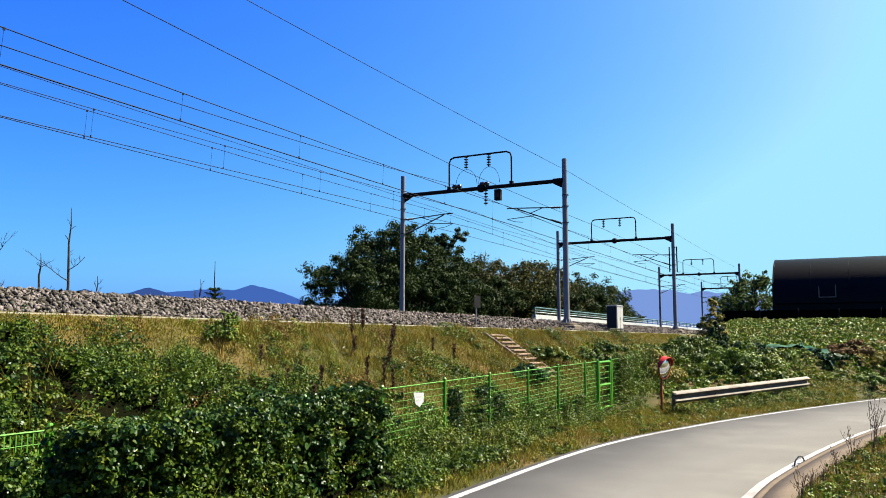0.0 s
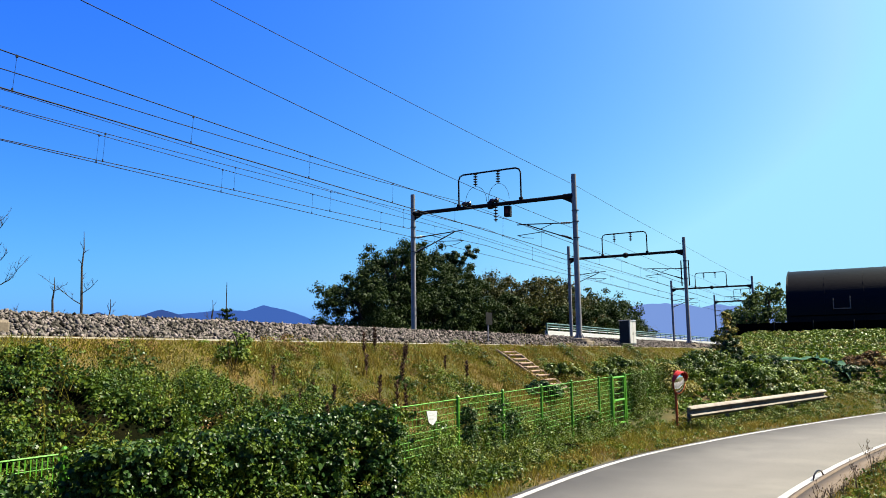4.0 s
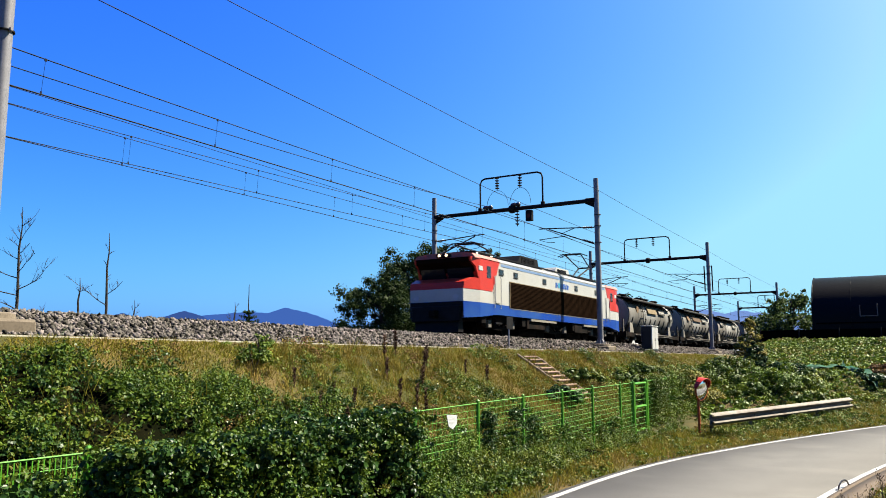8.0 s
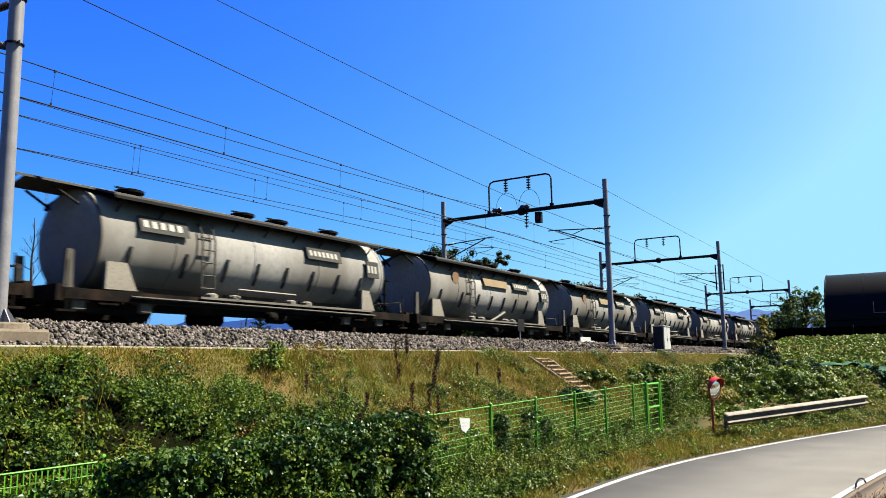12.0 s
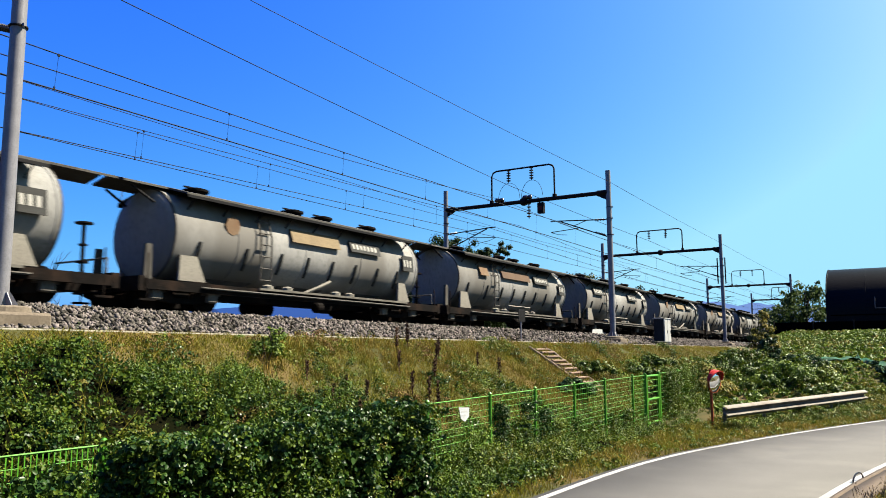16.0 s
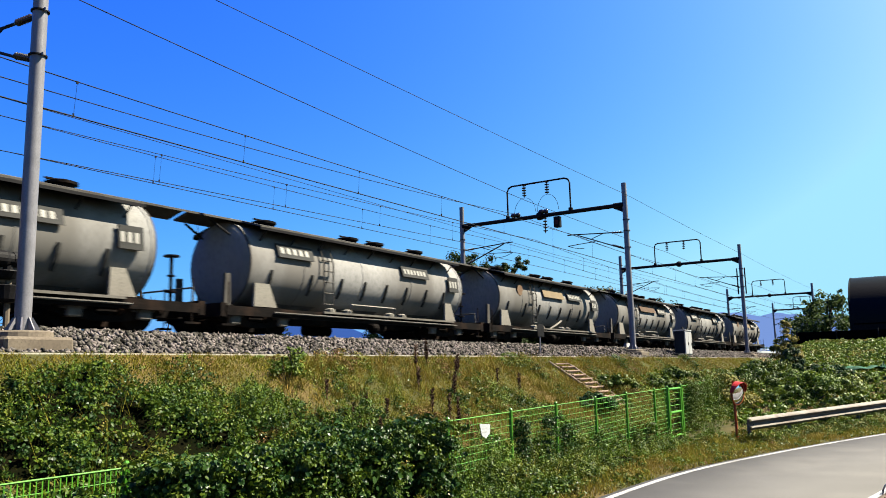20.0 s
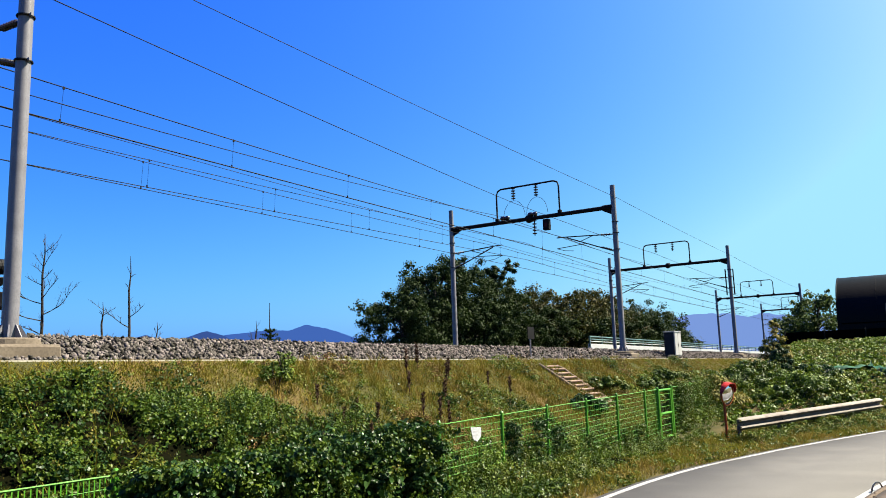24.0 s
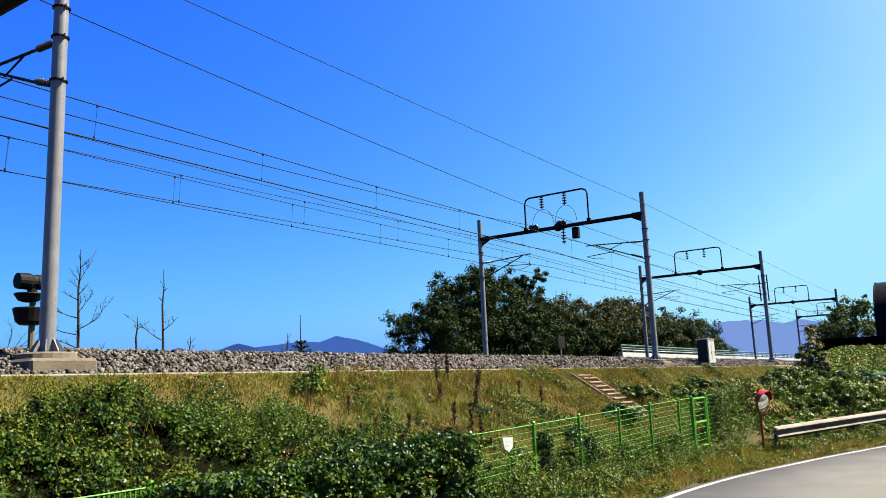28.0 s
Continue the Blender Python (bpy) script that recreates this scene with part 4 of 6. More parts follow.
def clumps(name, x, y, z, r, per, size, mat, squash=0.8):
    """Leafy tufts: per leaves in a rounded shell of radius about r at each place."""
    n = len(x)
    rr = (r * rng.uniform(0.45, 1.4, n)).repeat(per)
    d = rng.normal(size=(n * per, 3))
    d /= np.linalg.norm(d, axis=1)[:, None]
    d[:, 2] = np.abs(d[:, 2]) * squash * 1.1 - 0.25
    c = np.stack([x, y, z], 1).repeat(per, 0)
    pts = c + d * (rr * rng.uniform(0.45, 1.12, n * per))[:, None]
    return leaves(name, pts, size, mat, normals=d + (0, 0, 0.35) + rng.normal(0, 0.38, d.shape))


def share(x, *parts):
    """Random split of the places in shares."""
    k = rng.choice(len(parts), len(x), p=np.array(parts) / sum(parts))
    return [k == i for i in range(len(parts))]


HOLES = ((7.75, 10.85, 0.5), (5.25, 7.15, 0.4), (11.95, 11.5, 0.45), (10.9, 10.1, 0.34), (9.6, 9.9, 0.30), (8.9, 10.1, 0.22), (9.25, 7.05, 0.42), (10.1, 7.0, 0.36), (9.6, 6.9, 0.3),
         (6.6, 9.2, 0.28), (6.9, 11.7, 0.3), (11.4, 9.3, 0.25), (12.6, 9.9, 0.25), (7.4, 7.1, 0.22), (6.4, 7.3, 0.2), (13.4, 11.0, 0.28), (8.4, 11.6, 0.25))


def open_gap(x, y):
    """Nought in the hollows of the growth, else one."""
    g = np.ones_like(x)
    for hx, hy, hr in HOLES:
        g = g * (0.06 + 0.94 * smooth01((np.hypot(x - hx, (y - hy) * 1.3) - hr * 0.7) / 0.15))
    return g * np.clip(0.95 + 0.8 * fbm(x, y, 0.33, 61) + 0.4 * fbm(x, y, 0.8, 62), 0.2, 1)


# sheet below the leaves, coloured as the deep shade seen between them
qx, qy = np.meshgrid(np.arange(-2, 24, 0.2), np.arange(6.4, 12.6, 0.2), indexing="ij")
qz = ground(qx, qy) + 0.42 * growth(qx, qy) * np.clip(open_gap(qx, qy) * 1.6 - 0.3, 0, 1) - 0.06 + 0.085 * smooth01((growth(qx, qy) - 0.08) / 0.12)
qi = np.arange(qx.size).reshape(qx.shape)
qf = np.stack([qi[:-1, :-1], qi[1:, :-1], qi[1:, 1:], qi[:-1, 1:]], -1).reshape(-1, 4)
stuff(raw("undergrowth", np.stack([qx, qy, qz], -1).reshape(-1, 3), qf, UNDERGROWTH_SHADE, smooth=True), "near-black undergrowth sheet with the shade beneath the vines in its colour", "undergrowth")


def sprigs(name, x, y, z, height, per, size, mat, slim=0.55, lean=0.3):
    """Upright weeds: each a leaning shoot with slim leaves set round it, smaller towards the tip."""
    n = len(x)
    h = (height * rng.uniform(0.5, 1.3, n)).repeat(per)
    t = np.tile((np.arange(per) + 0.6) / per, n)
    le = rng.normal(0, lean, (n, 2)).repeat(per, 0)
    turn = rng.uniform(0, math.tau, n).repeat(per) + np.tile(np.arange(per) * 2.4, n) + rng.normal(0, 0.3, n * per)
    radial = np.stack([np.cos(turn), np.sin(turn), np.zeros(n * per)], 1)
    axis = radial * (1.1 - 0.5 * t)[:, None] + np.stack([le[:, 0] * 0.3, le[:, 1] * 0.3, rng.normal(0.25, 0.3, n * per) + 0.6 * t], 1)
    axis /= np.linalg.norm(axis, axis=1)[:, None]
    cross = np.stack([-radial[:, 1], radial[:, 0], rng.normal(0, 0.35, n * per)], 1)
    cross /= np.linalg.norm(cross, axis=1)[:, None]
    face = np.cross(cross, axis)
    s = size * rng.uniform(0.7, 1.3, n * per) * (1.15 - 0.6 * t)
    base = np.stack([x, y, z], 1).repeat(per, 0) + np.stack([le[:, 0] * t ** 2 * h, le[:, 1] * t ** 2 * h, h * t], 1)
    shape = SMALL_SHAPE * (slim, 1, 1)
    v = base[:, None, :] + s[:, None, None] * (shape[None, :, :1] * cross[:, None] + shape[None, :, 1:2] * axis[:, None] + shape[None, :, 2:] * face[:, None])
    f = (SMALL_FACES[None] + 4 * np.arange(n * per)[:, None, None]).reshape(-1, 4)
    return raw(name, v.reshape(-1, 3), f, mat)


x, y = scatter(21000, 0, 19, 6.5, 12.5, lambda x, y: open_gap(x, y) * np.clip(growth(x, y) * 2.4 - 0.1, 0, 1) * np.where(y < 8.6, 1.0, 0.85))
z = ground(x, y) + growth(x, y) * rng.uniform(0.3, 0.95, len(x))
for (name, label, cat, r, per, size, mat), pick in zip((
        ("vine_leaves", "broad green creeper leaves smothering the bank and fence", "creeper", 0.17, 26, 0.056, LEAF),
        ("weed_leaves", "small dark green weed leaves among the creeper", "weeds", 0.17, 28, 0.044, LEAF_DARK),
        ("herb_leaves", "fine pale green herb leaves among the creeper", "weeds", 0.13, 44, 0.026, LEAF_CROP),
        ("yellow_weed_leaves", "yellowing weed leaves among the creeper", "weeds", 0.11, 24, 0.036, LEAF_YELLOW)), share(x, 0.44, 0.34, 0.17, 0.05)):
    stuff(clumps(name, x[pick], y[pick], z[pick], r, per, size, mat), label, cat)
x, y = scatter(9000, 0, 19, 6.9, 12.3, lambda x, y: open_gap(x, y) * np.clip(growth(x, y) * 1.6 - 0.05, 0, 0.8) * np.clip(0.5 + 0.9 * fbm(x, y, 1.1, 63), 0.05, 1))
z = ground(x, y) + growth(x, y) * 0.75
for (name, label, h, per, size, mat), pick in zip((
        ("upright_weeds", "upright green weeds with slim leaves on the bank", 0.30, 20, 0.07, LEAF),
        ("upright_pale_weeds", "upright pale green weeds with slim leaves on the bank", 0.34, 22, 0.055, LEAF_CROP),
        ("upright_dark_weeds", "upright dark green weeds on the bank", 0.26, 18, 0.07, LEAF_DARK)), share(x, 0.45, 0.3, 0.25)):
    stuff(sprigs(name, x[pick], y[pick], z[pick], h, per, size, mat), label, "weeds")
x, y = scatter(5200, 0, 18, 6.9, 12.4, lambda x, y: np.clip(growth(x, y) * 2, 0, 1) * np.clip(0.3 + 0.9 * fbm(x, y, 0.9, 64), 0, 1))
stuff(blades("wild_grass", x, y, ground(x, y) + 0.6 * growth(x, y), 0.36, 0.006, GRASS, 0.55), "long arching grass blades among the weeds", "grass")
x, y = scatter(900, 8.5, 11.6, 6.5, 7.75, lambda x, y: open_gap(x, y) * np.clip(growth(x, y) - 0.5, 0, 1))
z = ground(x, y) + growth(x, y) * rng.uniform(0.2, 1.0, len(x))
stuff(clumps("bush_leaves", x, y, z, 0.15, 13, 0.088, LEAF_DARK), "large dark glossy leaves of a vine-covered bush", "bush")
# climbers and weeds on the fence line
x, y = scatter(6500, 12, 36, 7.0, 9.4, lambda x, y: np.clip(0.45 + 0.8 * fbm(x, y, 0.7, 11), 0.1, 1) * np.where(x > 24, 0.6, 1))
z = ground(x, y) + rng.random(len(x)) ** 1.6 * (0.5 + 0.5 * np.clip(fbm(x, y, 1.3, 12), -0.4, 1)) * smooth01((9.6 - y) / 1.2)
a_, b_, c_ = share(x, 0.4, 0.3, 0.3)
stuff(clumps("fence_weeds", x[a_], y[a_], z[a_], 0.15, 28, 0.046, LEAF), "green weeds growing through the mesh fence", "weeds")
stuff(clumps("fence_herbs", x[b_], y[b_], z[b_], 0.14, 44, 0.03, LEAF_CROP), "fine green herbs along the mesh fence", "weeds")
stuff(sprigs("fence_upright_weeds", x[c_], y[c_], z[c_] * 0.5 + 0.5 * ground(x[c_], y[c_]), 0.42, 22, 0.06, LEAF), "upright green weeds along the mesh fence", "weeds")
for cx, wide, top, n in ((12.9, 0.5, 0.75, 50), (13.7, 0.4, 0.8, 50), (14.4, 0.45, 1.1, 70), (17.7, 0.35, 1.2, 80), (18.5, 0.4, 0.95, 60), (20.7, 0.4, 0.75, 40), (23.8, 0.4, 0.8, 50), (15.35, 0.20, 1.5, 110), (16.1, 0.3, 1.1, 60), (16.75, 0.22, 1.5, 100), (19.6, 0.25, 0.9, 40), (22.6, 0.3, 0.8, 40), (28.6, 0.55, 1.8, 200), (29.5, 0.4, 1.6, 120), (30.8, 0.4, 1.7, 110), (31.8, 0.5, 1.5, 120), (33.2, 0.6, 1.5, 120)):
    x, y = rng.normal(cx, wide * 0.5, n), rng.normal(7.95, 0.10, n)
    z = ground(x, y) + top * rng.random(n) ** 0.8 - 0.08
    dark = cx in (15.35, 16.75, 17.7)
    stuff(clumps("climber", x, y, z, 0.13, 30, 0.042, LEAF_DARK if dark else {0: LEAF, 1: LEAF_CROP, 2: LEAF}[int(cx * 2) % 3]),
          "dark leafy climber covering a stretch of mesh fence" if dark else "leafy climber covering a stretch of mesh fence", "climber")
for x0, x1, z0, z1, n in ((2.0, 5.3, 0.2, 1.44, 520), (5.55, 7.2, 0.9, 1.66, 300), (5.80, 8.3, 0.3, 1.62, 640), (8.0, 11.7, 0.3, 1.66, 720)):
    x, y = rng.uniform(x0, x1, n), rng.uniform(7.05, 7.85, n)
    keep = rng.random(n) < open_gap(x, y)
    x, y = x[keep], y[keep]
    z = ground(x, y) + z0 + (z1 - z0) * rng.random(len(x)) ** 0.55
    h = len(x) // 2
    stuff(clumps("fence_creeper", x[:h], y[:h], z[:h], 0.14, 30, 0.05, LEAF), "dense creeper grown over the mesh fence", "creeper")
    stuff(clumps("fence_creeper", x[h:], y[h:], z[h:], 0.13, 28, 0.055, LEAF_DARK), "dense dark creeper grown over the mesh fence", "creeper")
# slope grass, drier towards the top
x, y = scatter(380000, 2, 62, 8.3, 12.72, lambda x, y: np.clip(0.22 + smooth01((x - 10) / 7) * 0.6 + smooth01((y - 11.4) / 0.8), 0, 1) * np.where(x > 36, 0.5, 1.0))
z = ground(x, y)
dry = rng.random(len(x)) < np.clip(0.27 + 0.6 * fbm(x, y, 1.3, 5) + 0.2 * fbm(x, y, 0.5, 35) + 0.05 * smooth01((y - 11.2) / 0.8), 0.05, 0.9)
tuft = 0.7 + 0.5 * fbm(x, y, 0.35, 41)
stuff(blades("slope_grass", x[~dry], y[~dry], z[~dry], 0.085, 0.008, GRASS, 0.6, tuft[~dry]), "yellow-green rough grass on the railway bank", "grass")
stuff(blades("dry_grass", x[dry], y[dry], z[dry], 0.10, 0.008, GRASS_DRY, 0.6, tuft[dry]), "dry straw-coloured grass on the railway bank", "grass")
# low weeds in patches on the bank, each patch mostly of one kind
x, y = scatter(20000, 9, 48, 8.4, 12.55, lambda x, y: np.clip(0.22 + 1.0 * fbm(x, y, 1.3, 14) + 0.45 * fbm(x, y, 0.5, 15) + 0.4 * smooth01((10 - y) / 1.5), 0.03, 1) * (1 - 0.8 * (abs(x - 26.9) < 0.75) * (y > 10.4)))
z = ground(x, y) + rng.random(len(x)) * 0.3 * np.clip(0.35 + fbm(x, y, 1.3, 14), 0.05, 1)
kind_ = fbm(x, y, 0.9, 81) + 0.5 * fbm(x, y, 0.4, 82) + rng.normal(0, 0.3, len(x)) + 0.25 * smooth01((10.2 - y) / 1.5)
for name, label, r, per, size, mat_, lo, hi in (
        ("rusty_weeds", "withered reddish-brown weeds on the bank", 0.12, 26, 0.035, LEAF_RUST, -9, -0.42), ("yellow_weeds", "yellowing weeds on the bank", 0.13, 24, 0.04, LEAF_YELLOW, -0.42, -0.08),
        ("slope_herbs", "fine green herbs in patches on the bank", 0.14, 34, 0.034, LEAF_CROP, -0.08, 0.2), ("slope_weeds", "low leafy green weeds in patches on the bank", 0.16, 22, 0.049, LEAF, 0.2, 0.62),
        ("slope_dark_weeds", "dark green leafy weeds in patches on the bank", 0.17, 24, 0.049, LEAF_DARK, 0.62, 9)):
    pick = (kind_ > lo) & (kind_ <= hi)
    stuff(clumps(name, x[pick], y[pick], z[pick], r, per, size, mat_), label, "weeds")
x, y = scatter(1500, 11, 46, 8.8, 12.4, lambda x, y: np.clip(0.3 + 0.9 * fbm(x, y, 1.1, 83), 0, 1))
pick = rng.random(len(x)) < 0.5
stuff(sprigs("bank_stems", x[pick], y[pick], ground(x[pick], y[pick]), 0.5, 20, 0.05, LEAF_CROP, 0.5, 0.25), "tall green weed stems on the bank", "weeds")
stuff(sprigs("bank_dry_stems", x[~pick], y[~pick], ground(x[~pick], y[~pick]), 0.45, 20, 0.045, LEAF_RUST, 0.45, 0.25), "tall dry brown weed stems on the bank", "weeds")
x, y = scatter(900, 12, 46, 8.6, 12.6, lambda x, y: 0.0 * x + 0.6)
x, y = (x[:, None] + rng.normal(0, 0.07, (len(x), 26))).ravel(), (y[:, None] + rng.normal(0, 0.07, (len(y), 26))).ravel()
stuff(blades("dry_tussocks", x, y, ground(x, y), 0.26, 0.008, GRASS_DRY, 0.45), "straw-coloured grass tussocks on the bank", "grass")
# verge between fence and lane
x, y = scatter(110000, 5, 40, 0.5, 8.6, lambda x, y: ((y > y_left(x) + 0.06 + 0.1 * fbm(x, y, 0.5, 51)) & (y < y_left(x) + 3.2)) * 1.0)
z = ground(x, y)
dry = rng.random(len(x)) < 0.22 + 0.35 * fbm(x, y, 1.2, 8)
tuft = 0.8 + 0.5 * fbm(x, y, 0.4, 42)
stuff(blades("verge_grass", x[~dry], y[~dry], z[~dry], 0.15, 0.009, GRASS, 0.5, tuft[~dry]), "rough green verge grass beside the lane", "grass")
stuff(blades("verge_dry_grass", x[dry], y[dry], z[dry], 0.16, 0.009, GRASS_DRY, 0.5, tuft[dry]), "reddish dry verge grass beside the lane", "grass")
x, y = scatter(34000, 9, 64, -16, 8.2, lambda x, y: ((y > y_left(x) + 0.12) & (y < y_left(x) + np.where(x > 24, 4.0, 2.2))) * np.clip(0.55 + 0.6 * fbm(x, y, 0.9, 43) + 0.3 * smooth01((x - 26) / 5), 0.06, 1))
z = ground(x, y) + rng.random(len(x)) * 0.10
for (name, label, r, per, size, mat), pick in zip((
        ("verge_weeds", "low green weeds on the verge", 0.17, 26, 0.055, LEAF), ("verge_herbs", "fine green herbs on the verge", 0.14, 36, 0.036, LEAF_CROP),
        ("verge_rusty_weeds", "withered reddish weeds on the verge", 0.13, 28, 0.036, LEAF_RUST), ("verge_yellow_weeds", "yellowing weeds below the guard rail", 0.16, 26, 0.05, LEAF_YELLOW)), share(x, 0.30, 0.36, 0.12, 0.22)):
    stuff(clumps(name, x[pick], y[pick], z[pick], r, per, size, mat), label, "weeds")
x = rng.uniform(26.6, 36.2, 1500)
y = 5.75 - 3.5 * (x - 26.8) / 9.2 + rng.normal(-0.28, 0.22, len(x))
z = ground(x, y) + rng.random(len(x)) ** 1.3 * 0.36 * np.clip(0.8 + 0.5 * fbm(x, y, 0.7, 71), 0.3, 1.2)
for (name, label, mat_), pick in zip((("rail_weeds", "leafy green weeds along the foot of the guard rail", LEAF), ("rail_yellow_weeds", "yellowing weeds along the foot of the guard rail", LEAF_YELLOW),
                                      ("rail_pale_weeds", "pale green weeds along the foot of the guard rail", LEAF_CROP)), share(x, 0.45, 0.25, 0.30)):
    stuff(clumps(name, x[pick], y[pick], z[pick], 0.15, 26, 0.048, mat_), label, "weeds")
# crop field on the rise
x, y = scatter(14500, 30, 63, -22, 11.5, lambda x, y: ((y > y_left(x) + 2.0)) * np.clip(0.85 + 0.4 * fbm(x, y, 2.0, 15), 0.2, 1))
z = ground(x, y) + 0.05 + rng.random(len(x)) * (0.10 + 0.08 * fbm(x, y, 1.0, 16))
a_, b_ = share(x, 0.85, 0.15)
stuff(clumps("crop_leaves", x[a_], y[a_], z[a_], 0.22, 15, 0.13, LEAF_CROP, 0.6), "broad green crop leaves covering a sloping field", "crop")
stuff(clumps("field_weeds", x[b_], y[b_], z[b_], 0.20, 18, 0.10, LEAF_YELLOW, 0.6), "yellowing leaves among the crop", "crop")
# growth by the drain at the near side of the lane
x, y = scatter(9000, 8, 34, -7, 2, lambda x, y: ((y < y_right(x) - 0.72)) * np.clip(0.6 + 0.7 * fbm(x, y, 0.9, 17), 0.05, 1))
z = ground(x, y) + rng.random(len(x)) * (0.12 + 0.08 * fbm(x, y, 0.8, 18))
a_, b_, c_ = share(x, 0.5, 0.3, 0.2)
stuff(clumps("drain_weeds", x[a_], y[a_], z[a_], 0.15, 20, 0.06, LEAF_CROP), "low green weeds beside the drain", "weeds")
stuff(clumps("drain_dark_weeds", x[b_], y[b_], z[b_], 0.15, 20, 0.055, LEAF), "dark green weeds beside the drain", "weeds")
stuff(clumps("drain_dry_weeds", x[c_], y[c_], z[c_], 0.13, 22, 0.045, LEAF_YELLOW), "dry yellow weeds beside the drain", "weeds")
x, y = scatter(26000, 8, 34, -5, 2, lambda x, y: ((y < y_right(x) - 0.55 - 0.1 * fbm(x, y, 0.6, 52)) & (y > y_right(x) - 1.9)) * 1.0)
stuff(blades("drain_grass", x, y, ground(x, y), 0.16, 0.008, GRASS_DRY, 0.5), "dry grass along the drain edge", "grass")


# ---- shrubs, dead weeds ----
def shrub(x, y, r, h, mat, label, n=2600, size=0.1, zb=None):
    z0 = float(ground(x, y)) if zb is None else zb
    s = thing("shrub", label, "shrub", pose(x, y, z0))
    for k in range(5):
        a = k * 1.26 + x
        part("stem", tube(B(), [(0, 0, -0.1), (0.3 * r * math.cos(a), 0.3 * r * math.sin(a), h * 0.4), (0.6 * r * math.cos(a), 0.6 * r * math.sin(a), h * 0.7)], 0.025, 5, 0.006), BARK, s)
    m = 34
    a, q = rng.uniform(0, math.tau, m), np.sqrt(rng.random(m))
    cx, cy = r * q * np.cos(a), r * q * np.sin(a)
    cz = h * (1.02 - 0.75 * q ** 1.6) * rng.uniform(0.35, 0.95, m)
    lr = np.minimum(r, h) * rng.uniform(0.14, 0.34, m)
    d = rng.normal(size=(m, n // m, 3))
    d /= np.linalg.norm(d, axis=2)[:, :, None]
    pts = np.stack([cx, cy, cz], 1)[:, None] + d * lr[:, None, None] * rng.uniform(0.4, 1.15, (m, n // m, 1)) * (1.15, 1.15, 0.8)
    pts, d = pts.reshape(-1, 3), d.reshape(-1, 3) + pts.reshape(-1, 3) * (0.5 / r)
    up = pts[:, 2] > -0.1
    leaves("foliage", pts[up], size, mat, s, normals=(d + (0, 0, 0.3) + rng.normal(0, 0.38, d.shape))[up])
    return s


# both gully shrubs get the dark leaf, so the gully's shade is coloured in
for sx_, sy_, r_, h_, m_, lb in ((44.6, 7.35, 0.75, 3.0, LEAF_YELLOW, "tall yellow-brown shrub at the top of the bank"), (44.0, 7.0, 0.6, 1.6, LEAF_DARK, "shrub with the shade of the gully in its dark leaf colour"),
                                 (41.0, 7.9, 1.5, 1.2, LEAF, "green rounded shrub on the bank"), (38.5, 8.2, 1.6, 1.2, LEAF, "green vine-covered shrub on the bank"),
                                 (37.2, 5.4, 2.3, 1.15, LEAF_CROP, "wide pale green vine-covered shrub behind the guard rail"), (35.0, 5.0, 1.9, 0.8, LEAF, "low spreading green shrub behind the guard rail"), (39.5, 4.6, 2.2, 0.7, LEAF, "low spreading shrub at the foot of the field"),
                                 (33.4, 8.1, 1.5, 1.3, LEAF_YELLOW, "yellow-green climbing shrub by the fence end"), (31.6, 8.8, 1.2, 1.1, LEAF, "leafy green shrub by the fence"), (35.6, 8.9, 1.3, 1.1, LEAF_CROP, "pale green climber heap by the fence end"),
                                 (43.0, 5.6, 1.6, 0.6, LEAF_DARK, "low shrub with the gully's shade in its dark leaf colour"),
                                 (41.6, -0.1, 1.2, 0.6, LEAF_CROP, "low green weeds heaped at the road edge"), (43.4, -1.2, 1.3, 0.7, LEAF_YELLOW, "yellow weeds heaped at the road edge"), (45.6, -2.2, 1.4, 0.7, LEAF, "green weeds heaped at the road edge"),
                                 (43.8, 0.7, 1.2, 0.8, LEAF_RUST, "brownish withered shrub on the field edge"), (45.0, -0.7, 1.5, 0.8, LEAF_YELLOW, "yellow-brown shrub on the field edge"), (47.5, -1.8, 1.5, 0.9, LEAF_DARK, "dark low shrub on the field edge"), (41.6, 2.0, 1.2, 0.5, LEAF_DARK, "dark low plants below the net"),
                                 (28.3, 10.9, 1.0, 0.5, LEAF, "small green shrub beside the steps"), (33.5, 10.6, 1.4, 0.6, LEAF, "small green shrub on the bank"), (24.6, 10.0, 0.7, 0.5, LEAF_DARK, "dark bramble beside the steps"), (37.0, 11.2, 1.2, 0.5, LEAF, "low bramble on the bank"),
                                 (12.75, 12.1, 0.32, 0.8, LEAF_CROP, "slender green shrub at the ballast edge"), (12.35, 11.95, 0.45, 0.45, LEAF, "dark bush at the ballast edge")):
    shrub(sx_, sy_, r_, h_, m_, lb, 4200 if r_ > 1 else (3400 if r_ > 0.5 else 800), 0.095 if sx_ > 20 else 0.055)


